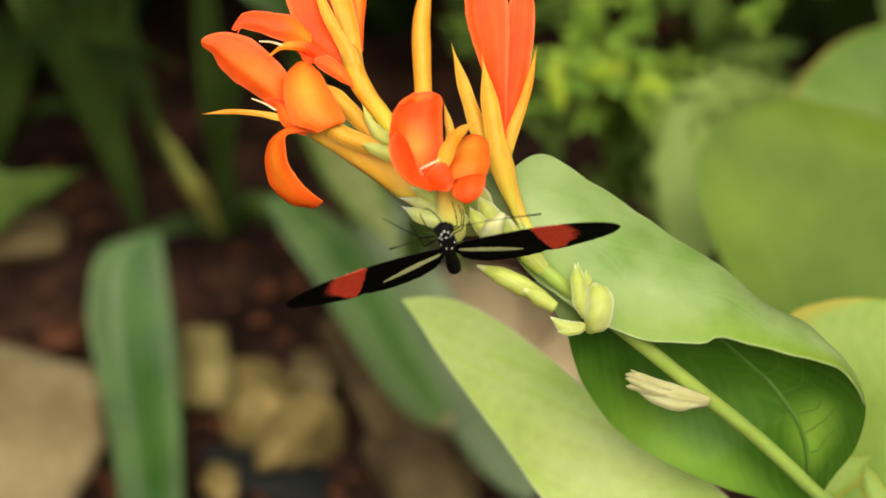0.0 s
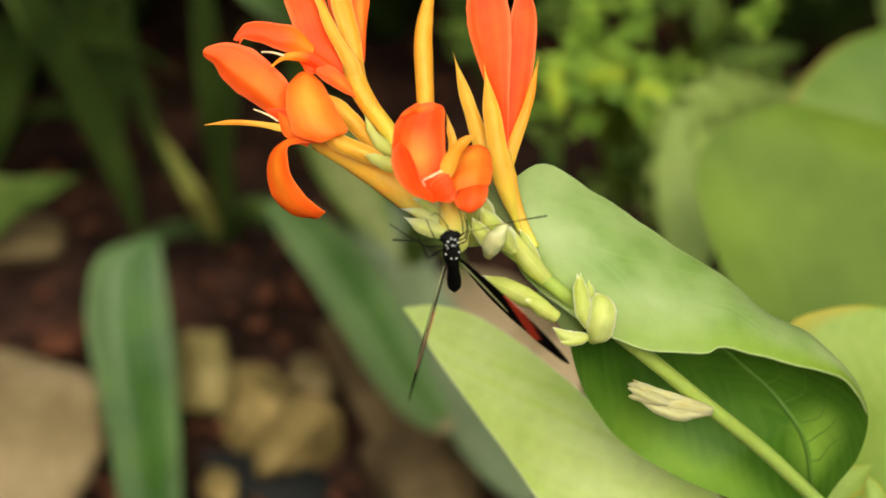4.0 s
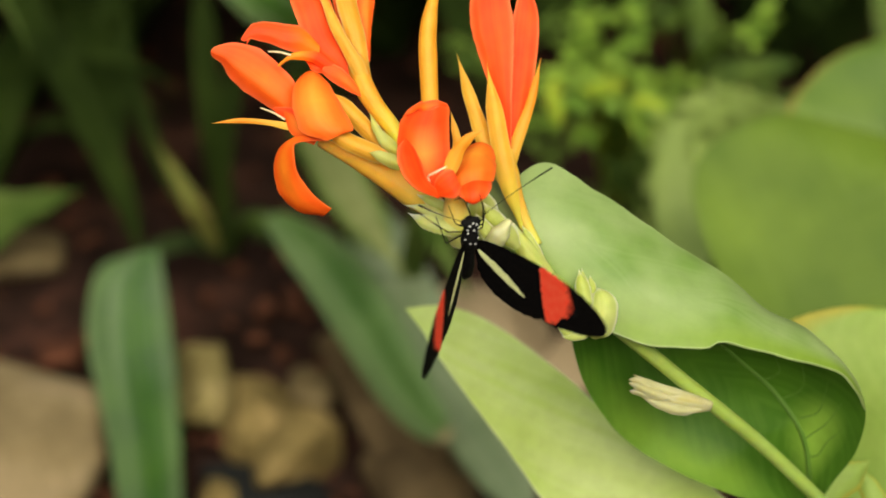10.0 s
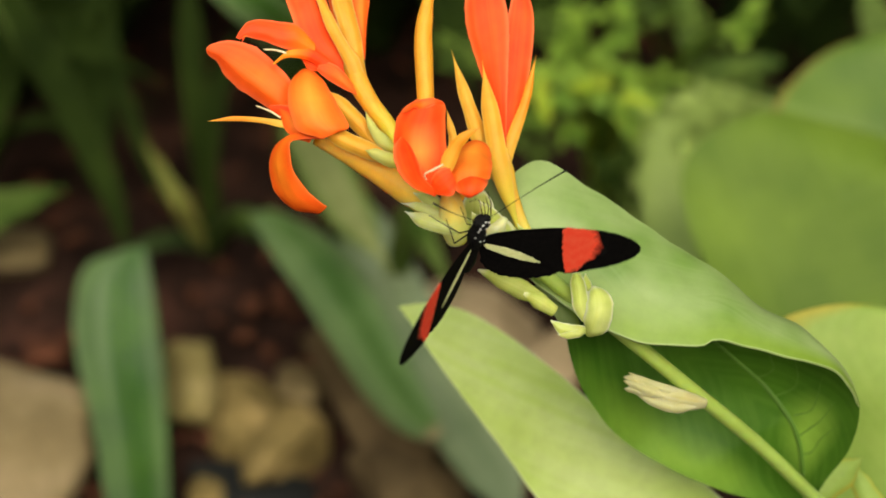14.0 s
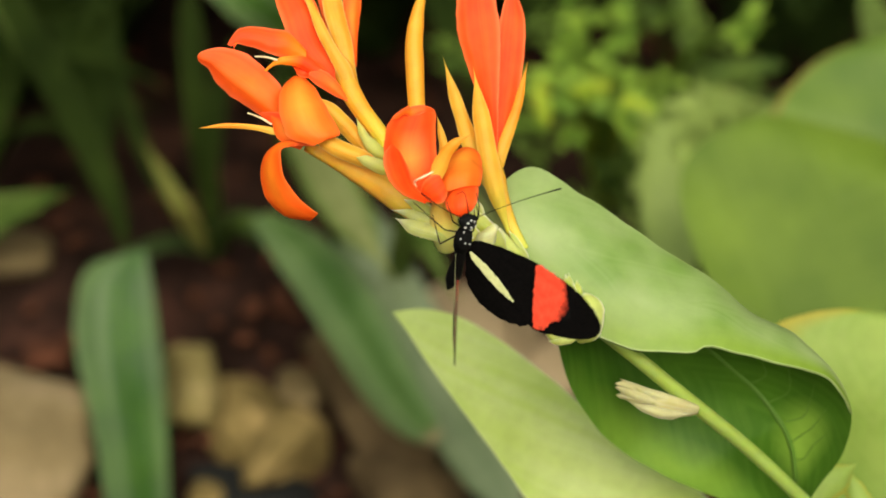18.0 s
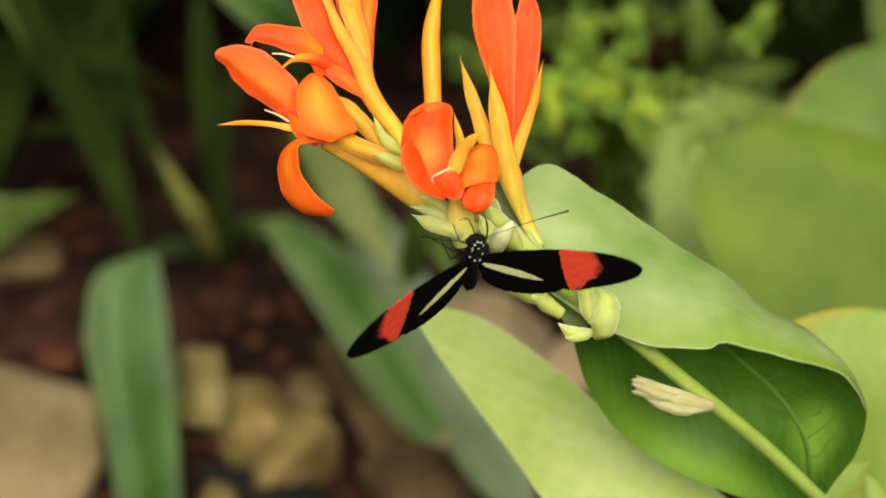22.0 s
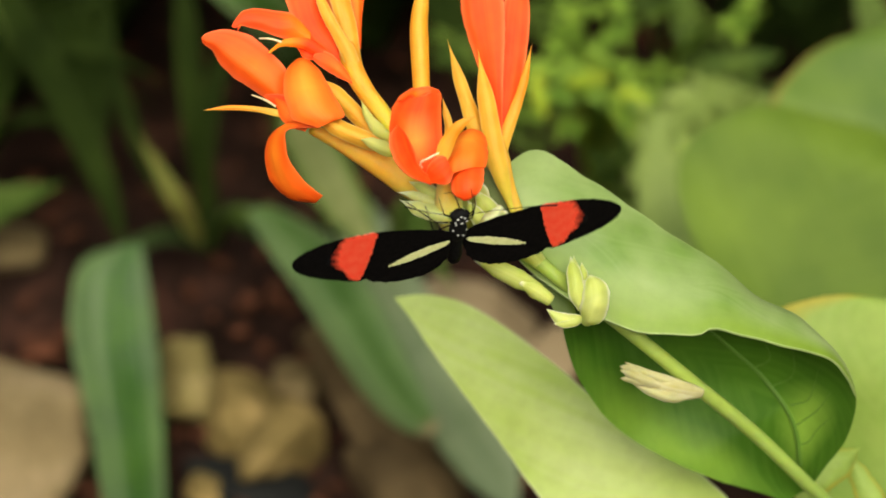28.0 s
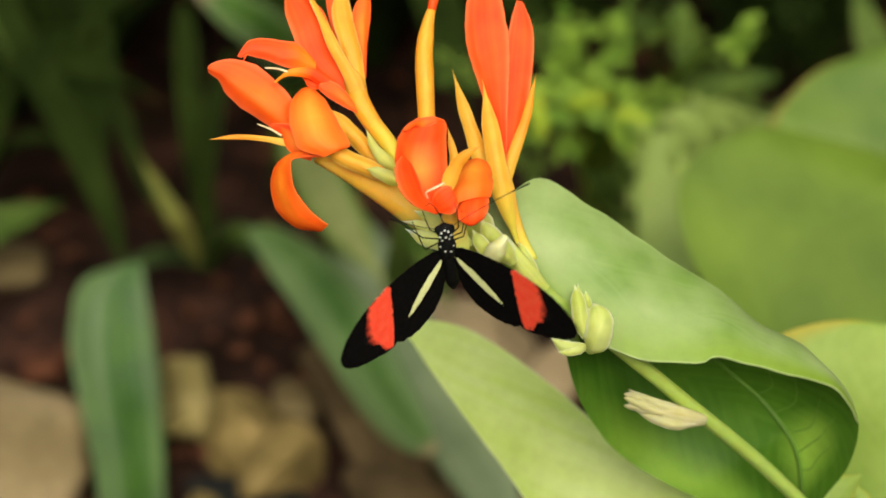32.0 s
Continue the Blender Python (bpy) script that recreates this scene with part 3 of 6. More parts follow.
stone(-0.038, 0.506, 0.009, 0.0302, 0.0724, 0.0287, 11.2, M_STONE_DARK, T_LABEL, 24)
stone(-0.015, 0.439, 0.005, 0.0274, 0.0382, 0.0152, 7.9, M_STONE_DARK, T_LABEL, 20)
stone(0.015, 0.572, 0.005, 0.0533, 0.0440, 0.0175, 6.3, M_STONE_GREY, T_LABEL, -30)
stone(0.065, 0.527, 0.005, 0.0194, 0.0325, 0.0161, 8.4, M_STONE_GREY, T_LABEL, -30)
stone(-0.101, 0.430, 0.002, 0.0363, 0.0204, 0.0051, 6.8, M_SLATE, "dark grey slate stone half sunk in soil", -12)
stone(-0.267, 0.645, 0.004, 0.0259, 0.0246, 0.0122, 9.9, M_STONE_BROWN, T_LABEL, 10)


# larger reddish bark chips
for k, (x, y, size, turn) in enumerate(((-0.228, 0.550, 0.025, 0), (-0.218, 0.563, 0.014, 47), (-0.095, 0.606, 0.018, 94), (-0.088, 0.594, 0.012, 141), (-0.115, 0.569, 0.012, 18), (-0.112, 0.598, 0.014, 65), (-0.148, 0.610, 0.012, 112), (-0.132, 0.639, 0.011, 159), (-0.073, 0.543, 0.013, 36), (-0.246, 0.598, 0.010, 83), (-0.099, 0.553, 0.011, 130), (-0.053, 0.728, 0.014, 7))):
    bm = bmesh.new()
    bmesh.ops.create_cube(bm, size=1, matrix=Matrix.Diagonal((size, size * 0.55, size * 0.3, 1)))
    bmesh.ops.subdivide_edges(bm, edges=bm.edges[:], cuts=3, use_grid_fill=True)
    for v in bm.verts:
        v.co += Vector((noise.noise(v.co * 90 + Vector((k, 0, 0))), noise.noise(v.co * 90 + Vector((0, k, 0))), noise.noise(v.co * 90 + Vector((0, 0, k))))) * size * 0.18
    chip = part("bark_chip", bm, M_CHIP, None)
    chip.matrix_basis = pose(x, y, size * 0.12, 8, -6, turn)
    tagged(chip, "reddish brown bark chip lying on dark soil", "bark", "bark chips on the soil")

# scattered bark mulch
bm = bmesh.new()
rnd = random.Random(5)
for k in range(900):
    x, y = rnd.uniform(-0.6, 0.6), rnd.uniform(0.1, 1.4)
    s = rnd.uniform(0.004, 0.016)
    turn = Euler((rnd.uniform(-0.5, 0.5), rnd.uniform(-0.5, 0.5), rnd.uniform(0, 6.28))).to_matrix().to_4x4()
    bmesh.ops.create_cube(bm, size=1, matrix=Matrix.Translation((x, y, rnd.uniform(-0.004, 0.008))) @ turn @ Matrix.Diagonal((s, s * rnd.uniform(0.3, 0.7), s * 0.25, 1)))
tagged(part("bark_mulch", bm, M_BARK, None), "reddish brown bark chips strewn over the soil", "mulch", kind="stuff")

# ---- strap-leaved plants behind, low and dark ----
strap = root("strap_leaf_plant", -0.140, 0.649, "dark green strap-leaved plant with arching leaves", "plant")
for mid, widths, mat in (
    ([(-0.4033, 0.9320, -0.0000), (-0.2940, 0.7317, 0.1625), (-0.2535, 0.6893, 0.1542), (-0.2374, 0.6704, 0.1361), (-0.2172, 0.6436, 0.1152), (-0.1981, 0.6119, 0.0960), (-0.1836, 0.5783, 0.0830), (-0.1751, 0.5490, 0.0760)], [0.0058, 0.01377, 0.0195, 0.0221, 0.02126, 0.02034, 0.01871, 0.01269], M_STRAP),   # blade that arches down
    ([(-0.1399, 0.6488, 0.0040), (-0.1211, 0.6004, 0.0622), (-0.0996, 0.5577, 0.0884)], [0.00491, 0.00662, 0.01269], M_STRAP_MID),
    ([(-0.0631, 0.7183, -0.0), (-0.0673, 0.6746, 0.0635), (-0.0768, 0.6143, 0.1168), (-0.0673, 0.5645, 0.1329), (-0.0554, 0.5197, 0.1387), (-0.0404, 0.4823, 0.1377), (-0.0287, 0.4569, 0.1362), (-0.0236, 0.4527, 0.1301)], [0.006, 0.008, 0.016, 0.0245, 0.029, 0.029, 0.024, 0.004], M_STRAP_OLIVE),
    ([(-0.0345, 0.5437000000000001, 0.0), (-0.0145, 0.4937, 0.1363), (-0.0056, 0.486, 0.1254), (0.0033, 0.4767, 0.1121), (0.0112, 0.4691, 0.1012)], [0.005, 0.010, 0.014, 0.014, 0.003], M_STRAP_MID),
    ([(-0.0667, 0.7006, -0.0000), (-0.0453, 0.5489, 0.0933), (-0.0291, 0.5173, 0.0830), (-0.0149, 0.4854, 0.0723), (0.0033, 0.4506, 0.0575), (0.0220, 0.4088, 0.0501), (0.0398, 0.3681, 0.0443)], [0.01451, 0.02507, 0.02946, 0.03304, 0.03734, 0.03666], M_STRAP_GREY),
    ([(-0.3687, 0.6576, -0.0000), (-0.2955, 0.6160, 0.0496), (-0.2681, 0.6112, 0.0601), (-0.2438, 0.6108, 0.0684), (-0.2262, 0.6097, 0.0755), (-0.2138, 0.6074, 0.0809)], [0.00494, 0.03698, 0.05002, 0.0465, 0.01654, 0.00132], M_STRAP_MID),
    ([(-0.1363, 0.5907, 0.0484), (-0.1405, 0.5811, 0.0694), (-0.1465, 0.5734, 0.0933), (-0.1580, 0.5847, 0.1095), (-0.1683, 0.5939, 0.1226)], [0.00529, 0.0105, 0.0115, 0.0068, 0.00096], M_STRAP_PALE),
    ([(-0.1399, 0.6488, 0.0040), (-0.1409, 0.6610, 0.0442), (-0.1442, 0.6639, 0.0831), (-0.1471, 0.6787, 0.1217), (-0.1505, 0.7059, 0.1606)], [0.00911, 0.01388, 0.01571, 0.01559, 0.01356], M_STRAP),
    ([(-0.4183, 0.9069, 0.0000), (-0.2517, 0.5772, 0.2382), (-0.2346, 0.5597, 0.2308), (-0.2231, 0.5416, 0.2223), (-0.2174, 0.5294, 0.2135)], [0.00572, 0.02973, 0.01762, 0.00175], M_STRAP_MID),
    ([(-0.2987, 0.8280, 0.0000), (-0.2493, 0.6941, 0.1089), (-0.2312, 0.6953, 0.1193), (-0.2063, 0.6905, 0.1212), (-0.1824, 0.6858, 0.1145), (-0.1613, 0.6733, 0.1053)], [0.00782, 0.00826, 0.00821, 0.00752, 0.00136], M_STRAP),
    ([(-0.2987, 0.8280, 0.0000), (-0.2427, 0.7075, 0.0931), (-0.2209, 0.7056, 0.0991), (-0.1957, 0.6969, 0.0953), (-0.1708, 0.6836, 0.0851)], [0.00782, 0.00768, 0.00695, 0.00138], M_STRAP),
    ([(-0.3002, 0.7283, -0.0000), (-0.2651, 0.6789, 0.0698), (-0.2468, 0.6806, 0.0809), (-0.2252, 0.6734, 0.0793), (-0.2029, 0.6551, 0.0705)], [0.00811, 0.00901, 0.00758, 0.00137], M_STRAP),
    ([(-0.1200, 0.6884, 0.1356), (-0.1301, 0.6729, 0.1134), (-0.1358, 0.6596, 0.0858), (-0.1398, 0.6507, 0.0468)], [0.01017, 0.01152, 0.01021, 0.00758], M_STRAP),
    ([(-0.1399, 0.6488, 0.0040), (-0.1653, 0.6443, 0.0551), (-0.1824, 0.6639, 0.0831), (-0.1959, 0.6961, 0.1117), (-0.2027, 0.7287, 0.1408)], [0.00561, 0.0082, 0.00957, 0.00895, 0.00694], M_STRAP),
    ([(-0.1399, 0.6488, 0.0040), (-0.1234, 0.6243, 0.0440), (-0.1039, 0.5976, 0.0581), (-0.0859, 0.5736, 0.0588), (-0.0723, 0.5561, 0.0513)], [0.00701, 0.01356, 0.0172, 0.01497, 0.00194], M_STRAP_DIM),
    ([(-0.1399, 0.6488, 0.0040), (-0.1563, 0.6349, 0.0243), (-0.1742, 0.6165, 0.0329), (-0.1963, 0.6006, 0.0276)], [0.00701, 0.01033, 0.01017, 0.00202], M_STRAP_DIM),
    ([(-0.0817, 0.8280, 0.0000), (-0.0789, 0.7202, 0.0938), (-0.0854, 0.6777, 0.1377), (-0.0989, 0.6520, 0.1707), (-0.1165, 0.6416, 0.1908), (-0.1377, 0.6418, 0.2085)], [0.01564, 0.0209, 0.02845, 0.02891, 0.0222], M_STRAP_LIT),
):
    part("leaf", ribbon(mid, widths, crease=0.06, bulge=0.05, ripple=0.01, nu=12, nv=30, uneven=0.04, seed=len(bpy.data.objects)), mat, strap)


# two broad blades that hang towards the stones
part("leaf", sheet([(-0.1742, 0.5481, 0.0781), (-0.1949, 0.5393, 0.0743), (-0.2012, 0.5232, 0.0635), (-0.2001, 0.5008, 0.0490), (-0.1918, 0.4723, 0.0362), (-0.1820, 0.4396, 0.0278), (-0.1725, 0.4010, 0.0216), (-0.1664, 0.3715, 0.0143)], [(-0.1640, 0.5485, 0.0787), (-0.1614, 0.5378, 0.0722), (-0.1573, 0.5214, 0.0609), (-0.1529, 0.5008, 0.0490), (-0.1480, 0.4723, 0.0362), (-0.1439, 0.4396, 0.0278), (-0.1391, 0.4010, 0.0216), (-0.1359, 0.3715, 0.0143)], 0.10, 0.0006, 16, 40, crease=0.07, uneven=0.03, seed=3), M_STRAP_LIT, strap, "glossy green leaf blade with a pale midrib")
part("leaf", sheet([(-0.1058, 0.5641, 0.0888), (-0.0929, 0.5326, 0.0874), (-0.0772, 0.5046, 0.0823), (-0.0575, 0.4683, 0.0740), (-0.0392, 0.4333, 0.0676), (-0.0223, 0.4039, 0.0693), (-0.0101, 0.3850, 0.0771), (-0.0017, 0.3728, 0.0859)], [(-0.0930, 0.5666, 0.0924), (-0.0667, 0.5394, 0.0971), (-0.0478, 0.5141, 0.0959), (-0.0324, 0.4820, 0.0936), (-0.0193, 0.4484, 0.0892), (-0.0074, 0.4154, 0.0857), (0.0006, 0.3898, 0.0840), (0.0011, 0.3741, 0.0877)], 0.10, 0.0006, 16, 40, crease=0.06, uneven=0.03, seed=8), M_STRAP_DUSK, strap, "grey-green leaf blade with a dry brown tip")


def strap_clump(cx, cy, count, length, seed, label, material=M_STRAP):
    """A clump of arching blades from one base."""
    r = random.Random(seed)
    base = root("strap_leaf_plant", cx, cy, label, "plant", "strap-leaved clumps")
    for k in range(count):
        a = 6.2832 * (k + r.uniform(0, 0.7)) / count
        L = length * r.uniform(0.7, 1.15)
        rise = r.uniform(0.45, 0.85)
        d = Vector((math.cos(a), math.sin(a), 0))
        o = Vector((cx, cy, 0)) + d * 0.015
        pts = [o, o + d * L * 0.12 + Vector((0, 0, L * rise * 0.5)), o + d * L * 0.38 + Vector((0, 0, L * rise * 0.85)), o + d * L * 0.7 + Vector((0, 0, L * rise * 0.72)), o + d * L * 0.95 + Vector((0, 0, L * rise * 0.4))]
        part("leaf", ribbon(pts, [0.018, 0.032, 0.036, 0.03, 0.002], side=Vector((-d.y, d.x, 0)), crease=0.12, bulge=-0.06, nu=6, nv=18), material, base)
    return base


# rear clumps: near-black green stands in for deep shade
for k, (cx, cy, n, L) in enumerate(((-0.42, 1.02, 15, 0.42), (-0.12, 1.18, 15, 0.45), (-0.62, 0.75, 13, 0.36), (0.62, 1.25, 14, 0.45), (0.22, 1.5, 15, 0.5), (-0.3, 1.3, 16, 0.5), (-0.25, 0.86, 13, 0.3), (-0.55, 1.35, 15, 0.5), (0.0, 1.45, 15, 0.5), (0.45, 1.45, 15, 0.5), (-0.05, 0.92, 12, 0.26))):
    strap_clump(cx, cy, n, L, 3 + k, "clump of strap leaves, deep shade painted as near-black green")


# ---- ferns and a small-leaved shrub to the rear ----
def frond(pts, leaflets, size, seed, parent, material):
    r = random.Random(seed)
    bm = tube(pts, [0.0016, 0.0006], 5, 14)
    uvl = bm.loops.layers.uv.verify()
    C = spline(pts, leaflets)
    for k in range(2, leaflets + 1):
        d = (C[k] - C[k - 1]).normalized()
        s = d.cross(Vector((0, -0.3, 0.95))).normalized()
        taper = max(0.0, math.sin(3.1415 * (0.15 + 0.85 * k / leaflets))) ** 0.7 + 0.12
        for sg in (-1, 1):
            L = size * taper * r.uniform(0.8, 1.15)
            tip = C[k] + (s * sg + d * 0.45 + Vector((0, 0, r.uniform(-0.35, 0.1)))).normalized() * L
            mid = C[k].lerp(tip, 0.5) + Vector((0, 0, L * 0.08))
            w = d * L * r.uniform(0.2, 0.28)
            q = [bm.verts.new(p) for p in (C[k], mid - w * 0.9, tip, mid + w)]
            for f in (bm.faces.new((q[0], q[1], q[3])), bm.faces.new((q[1], q[2], q[3]))):
                for l in f.loops:
                    l[uvl].uv = (0.5, r.random())
    return part("frond", bm, material, parent)


def fern(cx, cy, count, length, size, seed, material, label, height=0.6):
    r = random.Random(seed)
    base = root("fern", cx, cy, label, "fern", "ferns behind the bed")
    for k in range(count):
        a = 6.2832 * (k + r.uniform(0, 0.8)) / count
        L = length * r.uniform(0.65, 1.15)
        d = Vector((math.cos(a), math.sin(a), 0))
        o = Vector((cx, cy, 0)) + d * 0.01
        h = L * height * r.uniform(0.75, 1.2)
        pts = [o, o + d * L * 0.18 + Vector((0, 0, h * 0.62)), o + d * L * 0.5 + Vector((0, 0, h)), o + d * L * 0.9 + Vector((0, 0, h * 0.82))]
        frond(pts, 24, size, seed * 100 + k, base, material)
    return base


def shrub(cx, cy, centres, material, label, leaf_len, seed):
    """A shrub of thin twigs that fan out from one base, each ending in a spray of small oval leaves."""
    r = random.Random(seed)
    base = root("shrub", cx, cy, label, "shrub", "shrubs behind the bed")
    o = Vector((cx, cy, 0))
    for k, (c, spread, count) in enumerate(centres):
        c = Vector(c)
        mid = o.lerp(c, 0.55) + Vector((0, 0, 0.04))
        bm = tube([o, mid, c], [0.0022, 0.0015, 0.0007], 5, 12)
        uvl = bm.loops.layers.uv.verify()
        for q in range(count):
            p = c + Vector((r.gauss(0, 1), r.gauss(0, 1), r.gauss(0, 0.7))) * spread
            d = Vector((r.uniform(-1, 1), r.uniform(-1, 0.3), r.uniform(-0.6, 0.5))).normalized()
            n = (Vector((r.uniform(-0.5, 0.5), r.uniform(-0.7, 0.1), 1)))
            s_ = d.cross(n).normalized()
            L = leaf_len * r.uniform(0.6, 1.25)
            w = L * r.uniform(0.2, 0.28)
            up = s_.cross(d) * L * 0.06
            v = [bm.verts.new(x) for x in (p, p + d * L * 0.35 - s_ * w + up, p + d * L * 0.75 - s_ * w * 0.7 + up, p + d * L, p + d * L * 0.75 + s_ * w * 0.7 + up, p + d * L * 0.35 + s_ * w + up, p + d * L * 0.5)]
            for ids in ((0, 1, 6), (1, 2, 6), (2, 3, 6), (3, 4, 6), (4, 5, 6), (5, 0, 6)):
                f = bm.faces.new([v[i] for i in ids])
                for l in f.loops:
                    l[uvl].uv = (0.5, q / count)
        part("twig", bm, material, base)
    return base


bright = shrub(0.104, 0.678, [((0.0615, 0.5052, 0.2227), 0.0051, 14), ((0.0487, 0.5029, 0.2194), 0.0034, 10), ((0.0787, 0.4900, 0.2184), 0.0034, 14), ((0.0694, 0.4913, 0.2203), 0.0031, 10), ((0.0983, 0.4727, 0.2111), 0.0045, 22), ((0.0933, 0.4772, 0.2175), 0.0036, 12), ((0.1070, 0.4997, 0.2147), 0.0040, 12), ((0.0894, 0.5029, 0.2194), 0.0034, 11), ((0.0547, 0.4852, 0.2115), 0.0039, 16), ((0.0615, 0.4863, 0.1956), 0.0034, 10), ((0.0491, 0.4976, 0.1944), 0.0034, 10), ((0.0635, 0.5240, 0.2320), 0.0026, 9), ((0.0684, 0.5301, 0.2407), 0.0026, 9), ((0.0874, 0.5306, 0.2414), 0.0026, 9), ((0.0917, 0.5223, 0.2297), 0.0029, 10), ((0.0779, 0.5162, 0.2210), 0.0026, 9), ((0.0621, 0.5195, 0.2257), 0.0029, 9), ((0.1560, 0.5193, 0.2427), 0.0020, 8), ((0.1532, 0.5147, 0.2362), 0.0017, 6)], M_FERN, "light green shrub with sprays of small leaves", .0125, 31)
# duller green of this shrub stands in for half shade
shady = shrub(0.156, 0.810, [((0.1020, 0.5812, 0.2091), 0.0049, 12), ((0.1244, 0.5900, 0.2043), 0.0061, 10), ((0.1409, 0.5918, 0.1894), 0.0062, 8), ((0.1564, 0.5829, 0.1767), 0.0056, 8), ((0.1719, 0.5603, 0.1793), 0.0055, 9), ((0.1763, 0.5378, 0.1821), 0.0036, 8), ((0.1336, 0.5716, 0.1780), 0.0049, 7), ((0.0544, 0.5971, 0.1970), 0.0049, 9), ((0.0436, 0.5617, 0.1463), 0.0049, 10), ((0.0914, 0.5316, 0.1382), 0.0049, 10), ((0.0996, 0.5377, 0.1469), 0.0036, 7), ((0.0808, 0.5263, 0.1308), 0.0043, 7), ((0.1017, 0.5079, 0.1393), 0.0036, 8), ((0.0529, 0.5546, 0.1362), 0.0043, 6), ((0.0145, 0.6003, 0.1667), 0.0031, 6), ((0.0066, 0.6076, 0.1770), 0.0031, 6), ((0.1062, 0.4985, 0.1259), 0.0036, 8)], M_FERN_MID, "small-leaved shrub with half shade put into its green", .0140, 32)
shrub(0.150, 0.640, [((0.1396, 0.4760, 0.2157), 0.0061, 20), ((0.1273, 0.4752, 0.2146), 0.0045, 12), ((0.1511, 0.4735, 0.2123), 0.0045, 12), ((0.1090, 0.4555, 0.2039), 0.0050, 12), ((0.1040, 0.4467, 0.1914), 0.0044, 10), ((0.1150, 0.4618, 0.2129), 0.0044, 12), ((0.1012, 0.4388, 0.1801), 0.0033, 8)], M_LEAF_SAGE, "sage green shrub with dull pale leaves", .0150, 33)

# broad single leaves on the same shrubs
for base, mid, widths, mat in (
    (bright, [(0.0933, 0.4791, 0.2203), (0.0966, 0.4743, 0.2134), (0.0994, 0.4687, 0.2054), (0.1011, 0.4654, 0.2006)], [0.0084, 0.0173, 0.0184, 0.0056], M_LEAF_GOLD),
    (bright, [(0.0653, 0.4804, 0.2221), (0.0720, 0.4811, 0.2230), (0.0799, 0.4819, 0.2242), (0.0871, 0.4823, 0.2249)], [0.0034, 0.0078, 0.0078, 0.0022], M_LEAF_GOLD),
    (bright, [(0.0514, 0.4839, 0.2272), (0.0508, 0.4791, 0.2203), (0.0525, 0.4743, 0.2134), (0.0547, 0.4703, 0.2077)], [0.0039, 0.0078, 0.0073, 0.0022], M_LEAF_GOLD),
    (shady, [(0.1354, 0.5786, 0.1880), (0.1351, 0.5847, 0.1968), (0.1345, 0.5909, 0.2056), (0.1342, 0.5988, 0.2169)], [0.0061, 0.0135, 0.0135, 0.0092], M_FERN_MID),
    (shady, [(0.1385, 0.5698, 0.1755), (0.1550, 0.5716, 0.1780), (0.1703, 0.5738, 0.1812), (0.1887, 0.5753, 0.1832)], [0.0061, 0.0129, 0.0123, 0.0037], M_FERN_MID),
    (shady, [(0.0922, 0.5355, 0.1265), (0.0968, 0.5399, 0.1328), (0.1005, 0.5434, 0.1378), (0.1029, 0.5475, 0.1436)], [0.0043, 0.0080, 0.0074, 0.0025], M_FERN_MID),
):
    blade = ribbon(mid, widths, crease=0.04, bulge=0.1, nu=8, nv=16, uneven=0.08, seed=len(bpy.data.objects))
    start = Vector(mid[0])
    foot_at = Vector(base.location)
    part("leaf", tube([foot_at, foot_at.lerp(start, 0.55) + Vector((0, 0, 0.03)), start], [0.002, 0.0015, 0.0008], 5, 12, bm=blade), mat, base)

# rear ferns: their shade is painted as a darker green
fern(0.24, 0.88, 14, 0.3, 0.036, 23, M_FERN_DARK, "fern with shade put into its dark green", 0.9)
fern(0.05, 0.95, 14, 0.3, 0.036, 24, M_FERN_DARK, "fern with shade put into its dark green", 0.8)
fern(0.45, 1.0, 14, 0.32, 0.036, 25, M_FERN_DARK, "fern with shade put into its dark green", 0.8)

# ---- canna plants beyond the subject ----
far = root("canna_plant", 0.221, 0.408, "leafy canna with broad green leaves out of bloom", "plant", "cannas behind")
far_base = Vector(far.location)
part("stem", tube([far_base, (0.2168, 0.3629, 0.1414), (0.1957, 0.3582, 0.2218)], [0.009, 0.008, 0.005]), M_STEM, far)
leaf = part("leaf", sheet([(0.1255, 0.2923, 0.2149), (0.1147, 0.3100, 0.2315), (0.1091, 0.3224, 0.2405), (0.1043, 0.3376, 0.2535), (0.1093, 0.3527, 0.2663), (0.1266, 0.3640, 0.2737), (0.1470, 0.3705, 0.2743), (0.1727, 0.3721, 0.2679)], [(0.1327, 0.2840, 0.2032), (0.1708, 0.2813, 0.1992), (0.2174, 0.2962, 0.2119), (0.2355, 0.3155, 0.2306), (0.2295, 0.3348, 0.2495), (0.2149, 0.3530, 0.2581), (0.1989, 0.3629, 0.2634), (0.1776, 0.3714, 0.2669)], 0.02, 0.0006, 24, 40, ripple=0.012, uneven=0.05), M_LEAF_BG, far)
part("leaf", sheet([(0.1896, 0.3702, 0.2042), (0.1724, 0.3877, 0.2204), (0.1564, 0.4038, 0.2347), (0.1546, 0.4135, 0.2486), (0.1643, 0.4261, 0.2578), (0.1830, 0.4388, 0.2673), (0.2157, 0.4487, 0.2727)], [(0.2102, 0.3702, 0.2042), (0.2372, 0.3818, 0.2120), (0.2540, 0.3979, 0.2262), (0.2553, 0.4141, 0.2407), (0.2488, 0.4289, 0.2531), (0.2383, 0.4372, 0.2650), (0.2210, 0.4476, 0.2711)], 0.06, 0.0006, 20, 34, ripple=0.012, uneven=0.03, seed=4), M_LEAF_BLUE, far)
